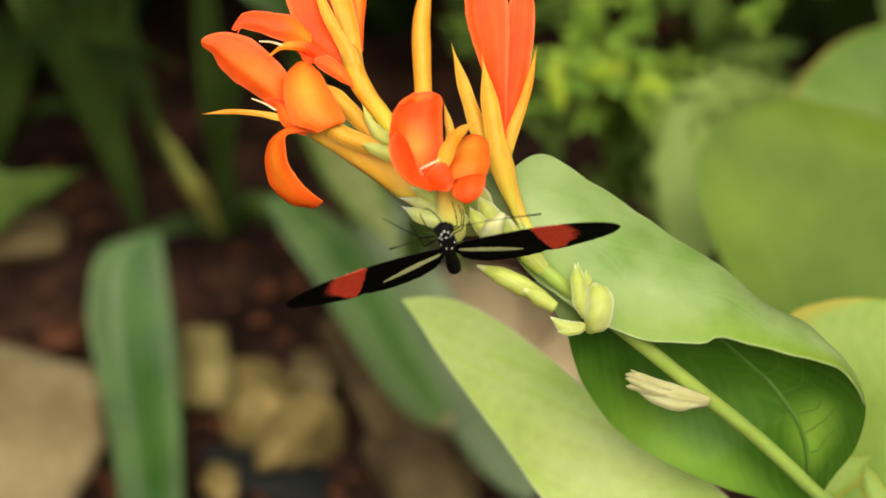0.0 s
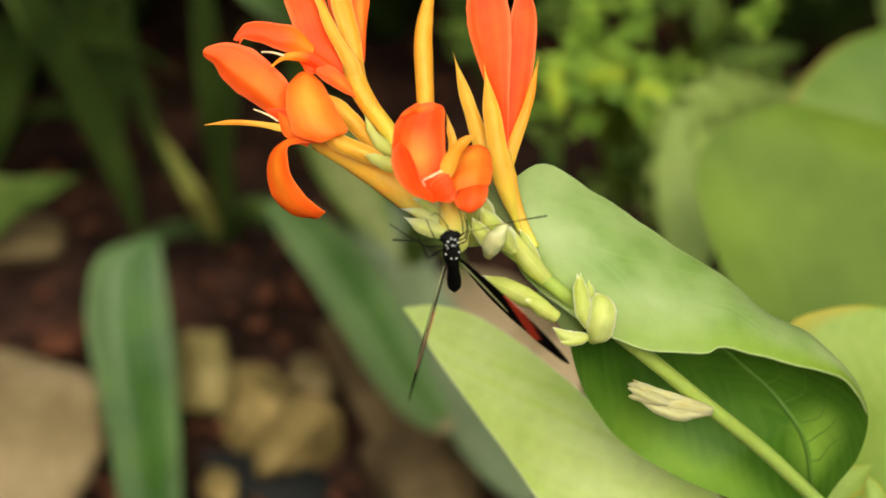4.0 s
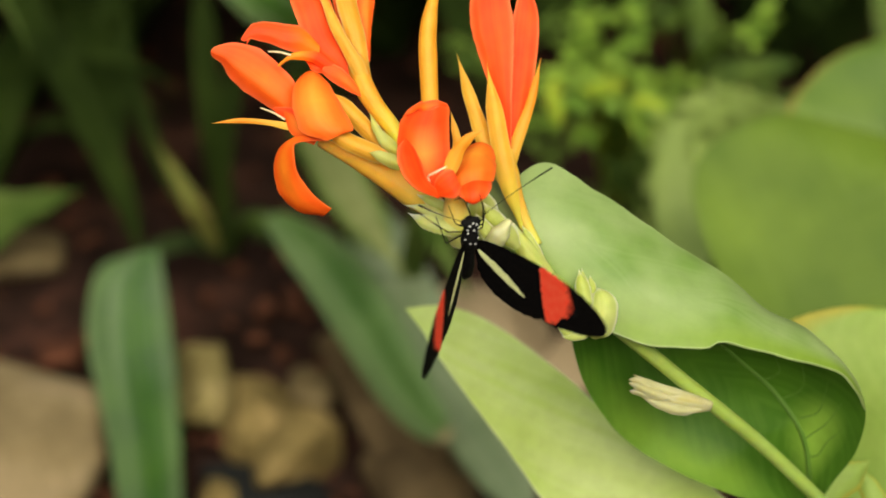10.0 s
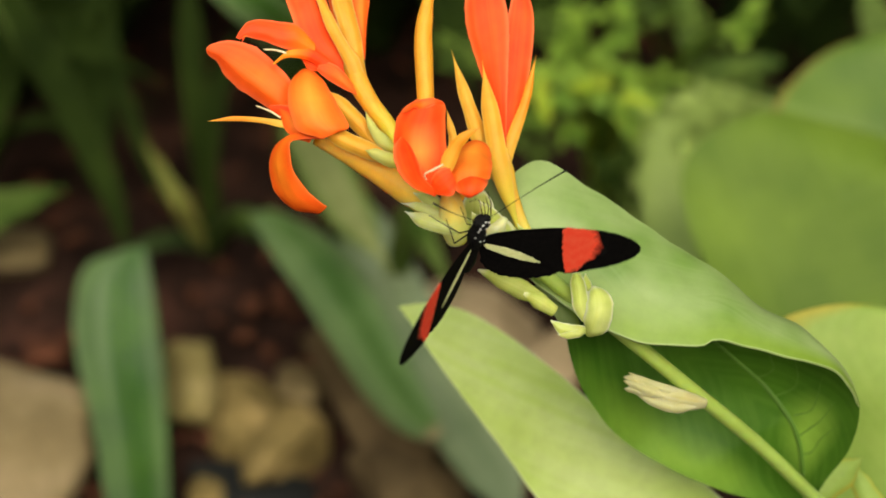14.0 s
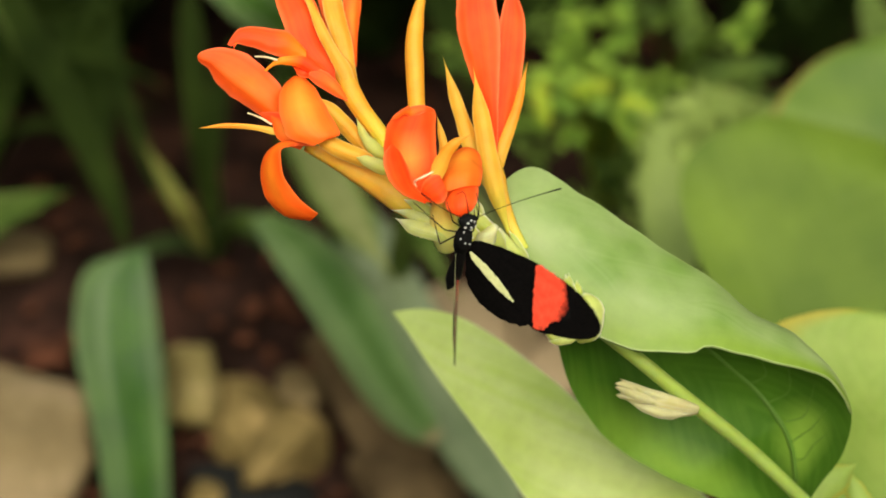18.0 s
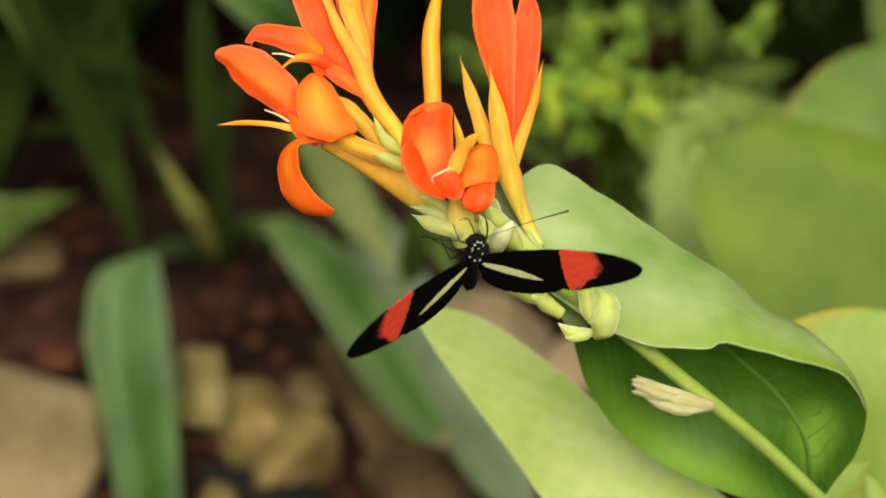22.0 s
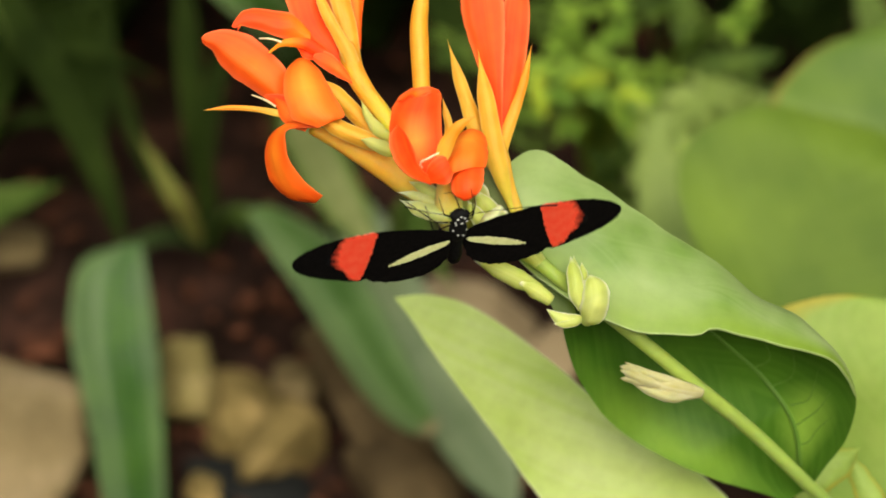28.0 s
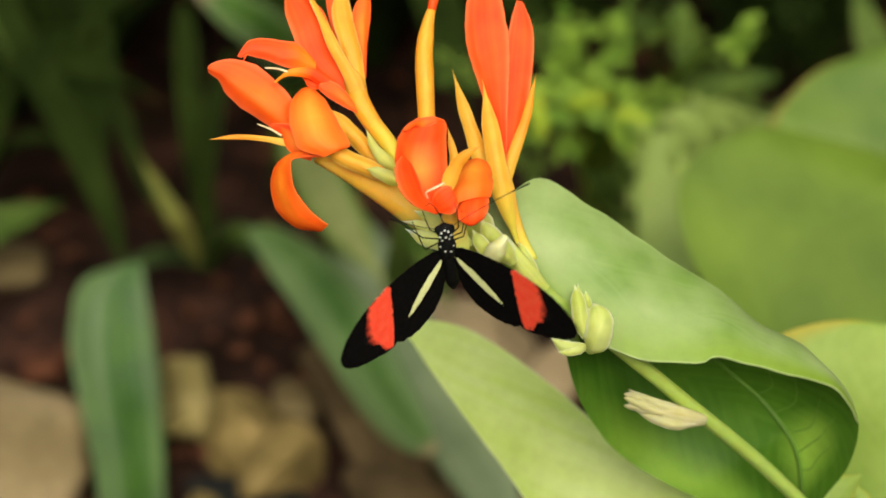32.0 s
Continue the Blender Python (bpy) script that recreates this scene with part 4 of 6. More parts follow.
part("leaf", ribbon([(0.1126, 0.3731, 0.1734), (0.1111, 0.4005, 0.1864), (0.1101, 0.4299, 0.2023), (0.1084, 0.4556, 0.2215)], [0.01315, 0.02457, 0.02820, 0.01095], crease=0.03, bulge=0.08, nu=12, nv=30, uneven=0.09, ripple=0.03), M_LEAF_SAGE, far)
part("leaf", ribbon([(0.1169, 0.4393, 0.2156), (0.1303, 0.4634, 0.2152), (0.1469, 0.4760, 0.2157), (0.1636, 0.4776, 0.2180)], [0.01084, 0.01549, 0.01508, 0.00223], crease=0.03, bulge=0.08, nu=12, nv=24, uneven=0.1, ripple=0.03), M_LEAF_SAGE, far)
part("leaf", ribbon([(0.2669, 0.5791, 0.1538), (0.2493, 0.6200, 0.1773), (0.2403, 0.6471, 0.1986)], [0.01559, 0.0222, 0.0096], crease=0.05, bulge=0.08), M_STRAP_MID, far)
for foot_of_leaf in ((0.1126, 0.3731, 0.1734), (0.1169, 0.4393, 0.2156), (0.1999, 0.3702, 0.2042), (0.1292, 0.2882, 0.2090), (0.2669, 0.5791, 0.1538)):
    tip = Vector(foot_of_leaf)
    part("petiole", tube([far_base, far_base.lerp(tip, 0.5) + Vector((0, 0, 0.02)), tip], [0.004, 0.003, 0.0022], 8), M_STEM, far)
near = root("canna_plant", 0.172, 0.155, "broad canna leaf with a yellowing edge", "plant", "cannas behind")
near_base = Vector(near.location)
part("stem", tube([near_base, (0.1652, 0.0883, 0.2723), (0.1394, 0.0615, 0.3212)], [0.008, 0.007, 0.004]), M_STEM, near)
part("leaf", sheet([(0.1223, 0.0517, 0.3072), (0.1044, 0.0675, 0.3385), (0.0968, 0.0791, 0.3638), (0.1012, 0.0862, 0.3740), (0.1096, 0.0885, 0.3771), (0.1204, 0.0894, 0.3785), (0.1383, 0.0923, 0.3739)], [(0.1599, 0.0517, 0.3072), (0.1633, 0.0664, 0.3282), (0.1620, 0.0753, 0.3496), (0.1586, 0.0830, 0.3607), (0.1552, 0.0869, 0.3662), (0.1501, 0.0894, 0.3697), (0.1417, 0.0916, 0.3729)], 0.05, 0.0006, 20, 30, ripple=0.012), M_LEAF_RIM, near)
part("leaf", ribbon([(0.0966, 0.0062, 0.3712), (0.1028, 0.0106, 0.3757), (0.1083, 0.0136, 0.3783), (0.1136, 0.0174, 0.3802)], [0.00618, 0.00773, 0.00804, 0.00155], bulge=0.2, uneven=0.1, seed=2), M_LEAF_RIM, near)
part("leaf", ribbon([(0.1204, 0.0103, 0.3614), (0.1166, 0.0147, 0.3676), (0.1137, 0.0189, 0.3720), (0.1131, 0.0219, 0.3745)], [0.00618, 0.00773, 0.00556, 0.00124], bulge=0.2, uneven=0.1, seed=5), M_LEAF_RIM, near)


# ---- the flowering canna ----
canna = root("canna_plant", 0.24, 0.12, "flowering canna with orange blooms and pale green leaves", "plant")
canna_base = Vector(canna.location)
part("stem", tube([canna_base, (0.1334, -0.0020, 0.3264), (0.1068, -0.0013, 0.3710), (0.0942, -0.0039, 0.3881), (0.0796, -0.0045, 0.4048), (0.0625, -0.0057, 0.4222), (0.0508, -0.0044, 0.4328), (0.0408, -0.0032, 0.4414), (0.0309, -0.0025, 0.4494), (0.0225, -0.0011, 0.4568), (0.0143, 0.0004, 0.4640), (0.0048, 0.0016, 0.4692), (-0.0032, 0.0025, 0.4740)], [.0075, .006, .0028, .0022, .0020, .0019, .0019, .0020, .0019, .0018, .0019, .0019, .0015], 12, 90), M_STEM, canna, "pale green flower stalk")
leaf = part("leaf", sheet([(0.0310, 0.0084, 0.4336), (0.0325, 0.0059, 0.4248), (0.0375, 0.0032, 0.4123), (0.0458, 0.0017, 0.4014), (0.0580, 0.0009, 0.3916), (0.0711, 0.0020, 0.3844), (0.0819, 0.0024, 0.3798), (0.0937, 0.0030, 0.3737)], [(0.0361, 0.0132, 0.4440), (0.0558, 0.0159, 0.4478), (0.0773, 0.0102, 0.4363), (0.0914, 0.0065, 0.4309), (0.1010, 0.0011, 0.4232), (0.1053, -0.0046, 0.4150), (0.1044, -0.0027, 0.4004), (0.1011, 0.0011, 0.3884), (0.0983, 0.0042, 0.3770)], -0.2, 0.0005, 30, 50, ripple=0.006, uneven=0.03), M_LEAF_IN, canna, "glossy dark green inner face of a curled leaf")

def on_inner(u, v):
    """A place on the inner face of the curled leaf, across and along it."""
    return leaf.data.vertices[round(v * 50) * 31 + round(u * 30)].co + TO_VIEW * 0.0001


part("midrib", tube([on_inner(u, v) for u, v in ((0.73, 0.3), (0.69, 0.36), (0.63, 0.46), (0.6, 0.56), (0.58, 0.67), (0.6, 0.78), (0.63, 0.9))], [0.0002, 0.00035, 0.00045, 0.00055, 0.0006, 0.0007, 0.0007], 8, 60), M_RIB, leaf, "pale midrib")
for v in (0.54, 0.61, 0.68, 0.75, 0.82):
    mid_u = 0.6
    part("side_vein", tube([on_inner(mid_u + (0.9 - mid_u) * f, v - 0.1 * f * f) for f in (0, 0.3, 0.6, 0.9)], [0.00022, 0.00016, 0.00011, 0.00006], 6, 30), M_RIB, leaf)
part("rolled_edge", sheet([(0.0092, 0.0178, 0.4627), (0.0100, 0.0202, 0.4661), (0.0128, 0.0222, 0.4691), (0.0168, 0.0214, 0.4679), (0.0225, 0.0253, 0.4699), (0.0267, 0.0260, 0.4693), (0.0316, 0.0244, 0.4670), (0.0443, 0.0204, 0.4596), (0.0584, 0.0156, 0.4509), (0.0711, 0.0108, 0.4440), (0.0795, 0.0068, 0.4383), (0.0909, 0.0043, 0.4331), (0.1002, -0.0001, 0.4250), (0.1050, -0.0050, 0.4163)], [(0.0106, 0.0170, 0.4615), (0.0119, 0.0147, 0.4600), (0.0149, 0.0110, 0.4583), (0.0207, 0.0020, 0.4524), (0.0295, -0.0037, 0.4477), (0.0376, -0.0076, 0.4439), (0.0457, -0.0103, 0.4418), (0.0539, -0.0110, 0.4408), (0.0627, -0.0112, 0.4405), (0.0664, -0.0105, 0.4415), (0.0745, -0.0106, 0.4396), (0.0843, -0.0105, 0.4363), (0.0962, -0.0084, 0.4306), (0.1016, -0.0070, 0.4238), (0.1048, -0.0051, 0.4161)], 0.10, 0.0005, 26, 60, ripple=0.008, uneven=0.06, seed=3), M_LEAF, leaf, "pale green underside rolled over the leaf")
part("leaf", sheet([(0.0525, 0.0005, 0.3561), (0.0331, 0.0103, 0.3614), (0.0209, 0.0270, 0.3678), (0.0138, 0.0366, 0.3728), (0.0057, 0.0468, 0.3786), (-0.0019, 0.0567, 0.3841), (-0.0077, 0.0657, 0.3882), (-0.0117, 0.0727, 0.3895)], [(0.0957, -0.0032, 0.3596), (0.0829, 0.0066, 0.3648), (0.0775, 0.0126, 0.3682), (0.0709, 0.0184, 0.3712), (0.0587, 0.0246, 0.3766), (0.0428, 0.0349, 0.3843), (0.0314, 0.0469, 0.3875), (0.0200, 0.0559, 0.3916), (0.0083, 0.0639, 0.3944), (-0.0026, 0.0710, 0.3923), (-0.0114, 0.0730, 0.3899)], 0.05, 0.0005, 26, 50, ripple=0.008, uneven=0.03, seed=7), M_LEAF_LOW, canna, "light yellow-green lower leaf")

# blooms on the stalk, each on its own floral tube
def petal(name, mid, widths, material, parent, label="", **kw):
    kw.setdefault("nu", 10)
    kw.setdefault("nv", 22)
    kw.setdefault("ripple", 0.02)
    kw.setdefault("uneven", 0.05)
    kw.setdefault("seed", len(bpy.data.objects))
    return part(name, ribbon(mid, widths, **kw), material, parent, label)


def lobe(name, a, b, material, parent, bulge, label="", **kw):
    kw.setdefault("ripple", 0.014)
    kw.setdefault("uneven", 0.06)
    kw.setdefault("seed", len(bpy.data.objects))
    return part(name, sheet(a, b, bulge, 0.00024, 18, 30, **kw), material, parent, label)


bloom = part("flower", tube([(0.0022, 0.0010, 0.4685), (-0.0086, 0.0038, 0.4760), (-0.0194, 0.0094, 0.4804), (-0.0302, 0.0138, 0.4832)], [0.00266, 0.00359, 0.00292, 0.00106], 12), M_TUBE, canna, "orange bloom with a curled hanging petal")
lobe("petal", [(-0.0344, 0.0161, 0.4899), (-0.0356, 0.0197, 0.4956), (-0.0382, 0.0214, 0.4985), (-0.0411, 0.0229, 0.5010), (-0.0448, 0.0242, 0.5032), (-0.0488, 0.0246, 0.5043), (-0.0522, 0.0243, 0.5043), (-0.0547, 0.0236, 0.5038), (-0.0556, 0.0229, 0.5032)], [(-0.0342, 0.0142, 0.4872), (-0.0409, 0.0162, 0.4905), (-0.0451, 0.0176, 0.4928), (-0.0489, 0.0189, 0.4950), (-0.0518, 0.0205, 0.4976), (-0.0533, 0.0220, 0.5000), (-0.0546, 0.0223, 0.5009), (-0.0555, 0.0226, 0.5016), (-0.0558, 0.0231, 0.5026)], M_PETAL, bloom, 0.12, fold=(0.7, -0.5, -0.15))
lobe("petal", [(-0.0275, 0.0039, 0.4896), (-0.0335, 0.0053, 0.4912), (-0.0349, 0.0077, 0.4934), (-0.0358, 0.0106, 0.4951), (-0.0360, 0.0137, 0.4968), (-0.0354, 0.0176, 0.4976), (-0.0338, 0.0219, 0.4974)], [(-0.0237, 0.0049, 0.4911), (-0.0216, 0.0058, 0.4920), (-0.0227, 0.0080, 0.4939), (-0.0242, 0.0107, 0.4953), (-0.0260, 0.0138, 0.4969), (-0.0277, 0.0177, 0.4977), (-0.0302, 0.0221, 0.4976)], M_PETAL_ARCH, bloom, 0.14, fold=(0.5, -0.24, 0.15))
petal("petal", [(-0.0304, 0.0092, 0.4863), (-0.0345, 0.0117, 0.4889), (-0.0383, 0.0151, 0.4912)], [0.00348, 0.00535, 0.00134], M_PETAL_GLOW, bloom, bulge=0.15)
lobe("petal", [(-0.0278, 0.0077, 0.4885), (-0.0337, 0.0080, 0.4888), (-0.0379, 0.0085, 0.4861), (-0.0404, 0.0081, 0.4820), (-0.0407, 0.0064, 0.4778), (-0.0390, 0.0041, 0.4737), (-0.0348, 0.0021, 0.4708), (-0.0293, 0.0012, 0.4705)], [(-0.0278, 0.0071, 0.4876), (-0.0330, 0.0063, 0.4881), (-0.0355, 0.0048, 0.4878), (-0.0351, 0.0030, 0.4835), (-0.0333, 0.0011, 0.4799), (-0.0307, -0.0005, 0.4767), (-0.0287, -0.0010, 0.4751), (-0.0269, -0.0012, 0.4740)], M_PETAL_GLOW, bloom, 0.08)
lobe("petal", [(-0.0300, 0.0109, 0.4860), (-0.0354, 0.0124, 0.4882), (-0.0395, 0.0148, 0.4899), (-0.0411, 0.0158, 0.4912)], [(-0.0287, 0.0128, 0.4888), (-0.0326, 0.0135, 0.4915), (-0.0367, 0.0151, 0.4921), (-0.0405, 0.0160, 0.4916)], M_PETAL_RED, bloom, 0.1)
petal("petal", [(-0.0354, 0.0123, 0.4880), (-0.0420, 0.0122, 0.4896), (-0.0486, 0.0116, 0.4905), (-0.0551, 0.0113, 0.4900)], [0.00213, 0.00133, 0.0012, 0.00027], M_AMBER, bloom, "thin amber petal", bulge=0.15)
petal("petal", [(-0.0156, 0.0121, 0.4826), (-0.0194, 0.0159, 0.4861), (-0.0248, 0.0190, 0.4906), (-0.0286, 0.0200, 0.4938)], [0.0019, 0.00407, 0.00407, 0.00081], M_YELLOW, bloom, "yellow petal", bulge=0.3)
petal("petal", [(-0.0118, 0.0042, 0.4835), (-0.0178, 0.0057, 0.4857), (-0.0231, 0.0071, 0.4876), (-0.0284, 0.0090, 0.4903)], [0.00292, 0.00425, 0.00425, 0.00266], M_YELLOW, bloom, "yellow petal", bulge=0.35)
petal("calyx", [(-0.0095, 0.0003, 0.4849), (-0.0124, 0.0011, 0.4859), (-0.0157, 0.0027, 0.4865), (-0.0177, 0.0039, 0.4865)], [0.00292, 0.00345, 0.00266, 0.00066], M_CALYX, bloom, "pale green calyx", bulge=0.35)
part("stamen", tube([(-0.0380, 0.0126, 0.4902), (-0.0406, 0.0135, 0.4915), (-0.0438, 0.0142, 0.4925)], [0.00027, 0.00027, 0.00017], 6), M_STAMEN, bloom)

bloom = part("flower", tube([(-0.0100, 0.0098, 0.4845), (-0.0129, 0.0138, 0.4876), (-0.0167, 0.0179, 0.4908), (-0.0197, 0.0221, 0.4942), (-0.0210, 0.0262, 0.4974), (-0.0220, 0.0300, 0.5002)], [0.0016, 0.0021, 0.0022, 0.0025, 0.0026, 0.0018], 12), M_TUBE_GOLD, canna, "orange and yellow bloom with scarlet petals")
lobe("petal", [(-0.0210, 0.0212, 0.4947), (-0.0232, 0.0238, 0.4988), (-0.0252, 0.0258, 0.5023), (-0.0271, 0.0276, 0.5053), (-0.0283, 0.0298, 0.5074), (-0.0295, 0.0331, 0.5096), (-0.0315, 0.0368, 0.5125), (-0.0330, 0.0403, 0.5149)], [(-0.0178, 0.0212, 0.4947), (-0.0194, 0.0241, 0.4993), (-0.0216, 0.0257, 0.5020), (-0.0238, 0.0274, 0.5051), (-0.0255, 0.0299, 0.5074), (-0.0275, 0.0335, 0.5094), (-0.0301, 0.0375, 0.5122), (-0.0328, 0.0413, 0.5147)], M_YELLOW, bloom, 0.2, "yellow petal")
lobe("petal", [(-0.0206, 0.0225, 0.4939), (-0.0225, 0.0267, 0.4993), (-0.0240, 0.0297, 0.5030), (-0.0252, 0.0323, 0.5062), (-0.0263, 0.0358, 0.5082), (-0.0265, 0.0396, 0.5107), (-0.0246, 0.0442, 0.5144)], [(-0.0175, 0.0225, 0.4939), (-0.0184, 0.0262, 0.4980), (-0.0191, 0.0299, 0.5021), (-0.0202, 0.0330, 0.5054), (-0.0212, 0.0364, 0.5079), (-0.0221, 0.0399, 0.5106), (-0.0238, 0.0444, 0.5147)], M_YELLOW, bloom, 0.22, "yellow petal")
lobe("petal", [(-0.0196, 0.0283, 0.4969), (-0.0202, 0.0323, 0.5008), (-0.0213, 0.0359, 0.5043), (-0.0219, 0.0387, 0.5066), (-0.0211, 0.0420, 0.5095), (-0.0187, 0.0448, 0.5118)], [(-0.0183, 0.0291, 0.4964), (-0.0182, 0.0331, 0.5004), (-0.0178, 0.0368, 0.5038), (-0.0174, 0.0396, 0.5061), (-0.0172, 0.0429, 0.5090), (-0.0176, 0.0457, 0.5114)], M_PETAL_GLOW, bloom, 0.15, "slender orange petal")
lobe("petal", [(-0.0243, 0.0323, 0.5008), (-0.0260, 0.0357, 0.5036), (-0.0271, 0.0389, 0.5059), (-0.0280, 0.0426, 0.5091), (-0.0286, 0.0469, 0.5131)], [(-0.0235, 0.0323, 0.5008), (-0.0246, 0.0357, 0.5036), (-0.0256, 0.0389, 0.5059), (-0.0258, 0.0426, 0.5091), (-0.0278, 0.0471, 0.5133)], M_PETAL, bloom, 0.12)
lobe("petal", [(-0.0228, 0.0236, 0.4936), (-0.0279, 0.0262, 0.4979), (-0.0320, 0.0276, 0.5003), (-0.0346, 0.0304, 0.5034), (-0.0362, 0.0336, 0.5071), (-0.0379, 0.0383, 0.5099), (-0.0381, 0.0434, 0.5133)], [(-0.0206, 0.0236, 0.4936), (-0.0222, 0.0260, 0.4972), (-0.0241, 0.0287, 0.5010), (-0.0258, 0.0328, 0.5042), (-0.0275, 0.0369, 0.5075), (-0.0298, 0.0402, 0.5104), (-0.0361, 0.0437, 0.5138)], M_PETAL_RED, bloom, 0.1, "scarlet petal")
lobe("petal", [(-0.0302, 0.0271, 0.5022), (-0.0342, 0.0290, 0.5060), (-0.0385, 0.0289, 0.5070), (-0.0430, 0.0286, 0.5078), (-0.0461, 0.0276, 0.5076), (-0.0477, 0.0259, 0.5063), (-0.0486, 0.0243, 0.5052)], [(-0.0302, 0.0250, 0.5009), (-0.0355, 0.0248, 0.5015), (-0.0383, 0.0247, 0.5023), (-0.0414, 0.0251, 0.5036), (-0.0446, 0.0251, 0.5045), (-0.0461, 0.0249, 0.5052), (-0.0478, 0.0241, 0.5049)], M_PETAL_CURL, bloom, 0.2, "scarlet petal curled over at its tip")
lobe("petal_tip", [(-0.0459, 0.0242, 0.5059), (-0.0464, 0.0239, 0.5055), (-0.0471, 0.0233, 0.5046)], [(-0.0467, 0.0241, 0.5057), (-0.0470, 0.0238, 0.5053), (-0.0472, 0.0233, 0.5046)], M_PETAL_CURL, bloom, 0.1)
lobe("petal", [(-0.0261, 0.0223, 0.4997), (-0.0300, 0.0230, 0.5025), (-0.0334, 0.0224, 0.5033), (-0.0364, 0.0217, 0.5031), (-0.0385, 0.0210, 0.5016), (-0.0399, 0.0204, 0.5004)], [(-0.0281, 0.0214, 0.4983), (-0.0316, 0.0216, 0.5005), (-0.0344, 0.0211, 0.5015), (-0.0368, 0.0208, 0.5017), (-0.0383, 0.0205, 0.5010), (-0.0393, 0.0202, 0.5002)], M_PETAL_TIPPED, bloom, 0.25, "scarlet petal with an amber tip")
lobe("petal", [(-0.0240, 0.0227, 0.4976), (-0.0275, 0.0232, 0.4996), (-0.0312, 0.0229, 0.5002), (-0.0333, 0.0223, 0.5006)], [(-0.0261, 0.0220, 0.4967), (-0.0291, 0.0218, 0.4975), (-0.0309, 0.0213, 0.4980), (-0.0321, 0.0212, 0.4990)], M_PETAL_RED, bloom, 0.12)
lobe("petal", [(-0.0199, 0.0191, 0.4934), (-0.0226, 0.0210, 0.4970), (-0.0253, 0.0220, 0.4993), (-0.0278, 0.0219, 0.5000), (-0.0292, 0.0209, 0.4995)], [(-0.0194, 0.0185, 0.4926), (-0.0227, 0.0189, 0.4940), (-0.0258, 0.0195, 0.4957), (-0.0280, 0.0199, 0.4972), (-0.0294, 0.0203, 0.4986)], M_PETAL, bloom, 0.16)
petal("calyx", [(-0.0102, 0.0078, 0.4834), (-0.0134, 0.0092, 0.4854), (-0.0161, 0.0119, 0.4875), (-0.0180, 0.0152, 0.4905)], [0.00186, 0.00319, 0.00199, 0.00027], M_CALYX, bloom, "pale green calyx", bulge=0.3)
part("stamen", tube([(-0.0366, 0.0213, 0.5027), (-0.0392, 0.0209, 0.5038), (-0.0419, 0.0210, 0.5039)], [0.00033, 0.00027, 0.0002], 6), M_STAMEN, bloom)

bloom = part("flower", tube([(0.0037, -0.0081, 0.4694), (0.0030, -0.0088, 0.4743), (0.0025, -0.0090, 0.4789), (0.0020, -0.0093, 0.4822), (0.0014, -0.0091, 0.4846)], [0.0026, 0.0033, 0.0033, 0.0026, 0.0014], 14), M_TUBE_PALE, canna, "scarlet open bloom with a yellow bud above it")
part("bud", tube([(-0.0029, 0.0003, 0.4778), (-0.0034, 0.0070, 0.4892), (-0.0036, 0.0107, 0.4963), (-0.0040, 0.0160, 0.5038), (-0.0041, 0.0207, 0.5088), (-0.0032, 0.0254, 0.5137), (-0.0021, 0.0286, 0.5165)], [0.00159, 0.00186, 0.00199, 0.00213, 0.00226, 0.00199, 0.00093], 12), M_YELLOW, bloom, "long yellow bud")
part("bud_tip", tube([(-0.0024, 0.0275, 0.5159), (-0.0019, 0.0293, 0.5176), (-0.0011, 0.0319, 0.5196)], [0.00106, 0.0012, 0.00027], 8), M_PETAL_RED, bloom, "scarlet bud tip")
lobe("petal", [(-0.0018, -0.0129, 0.4852), (-0.0073, -0.0148, 0.4895), (-0.0102, -0.0138, 0.4943), (-0.0107, -0.0090, 0.4994), (-0.0092, -0.0038, 0.5016), (-0.0054, 0.0013, 0.5020)], [(0.0005, -0.0129, 0.4852), (0.0015, -0.0119, 0.4901), (0.0012, -0.0097, 0.4950), (0.0010, -0.0048, 0.5003), (0.0008, -0.0011, 0.5021), (-0.0018, 0.0015, 0.5022)], M_PETAL_CUP, bloom, -0.25)
lobe("petal_fold", [(-0.0090, -0.0042, 0.5020), (-0.0069, -0.0018, 0.5027), (-0.0050, 0.0008, 0.5022), (-0.0018, 0.0013, 0.5023), (0.0005, -0.0008, 0.5025)], [(-0.0080, -0.0038, 0.5016), (-0.0059, -0.0015, 0.5015), (-0.0047, -0.0007, 0.5000), (-0.0016, 0.0001, 0.5011), (0.0006, -0.0011, 0.5020)], M_PETAL, bloom, 0.1, "orange edge folded inward")
lobe("petal", [(-0.0015, -0.0148, 0.4859), (-0.0066, -0.0177, 0.4905), (-0.0099, -0.0171, 0.4949), (-0.0105, -0.0135, 0.4982), (-0.0092, -0.0096, 0.4986)], [(-0.0008, -0.0141, 0.4869), (-0.0036, -0.0143, 0.4901), (-0.0051, -0.0123, 0.4930), (-0.0067, -0.0093, 0.4956), (-0.0087, -0.0096, 0.4986)], M_PETAL_RED, bloom, 0.08)
part("stamen", tube([(-0.0033, -0.0185, 0.4929), (-0.0037, -0.0186, 0.4944), (-0.0018, -0.0189, 0.4958), (0.0004, -0.0174, 0.4962)], [0.00013, 0.00023, 0.00027, 0.0002], 6), M_STAMEN, bloom)
petal("sepal", [(0.0021, -0.0075, 0.4876), (0.0029, -0.0030, 0.4924), (0.0021, -0.0004, 0.4961), (0.0013, 0.0017, 0.4991)], [0.00208, 0.0026, 0.00182, 0.00026], M_YELLOW, bloom, "yellow sepal", bulge=0.2)
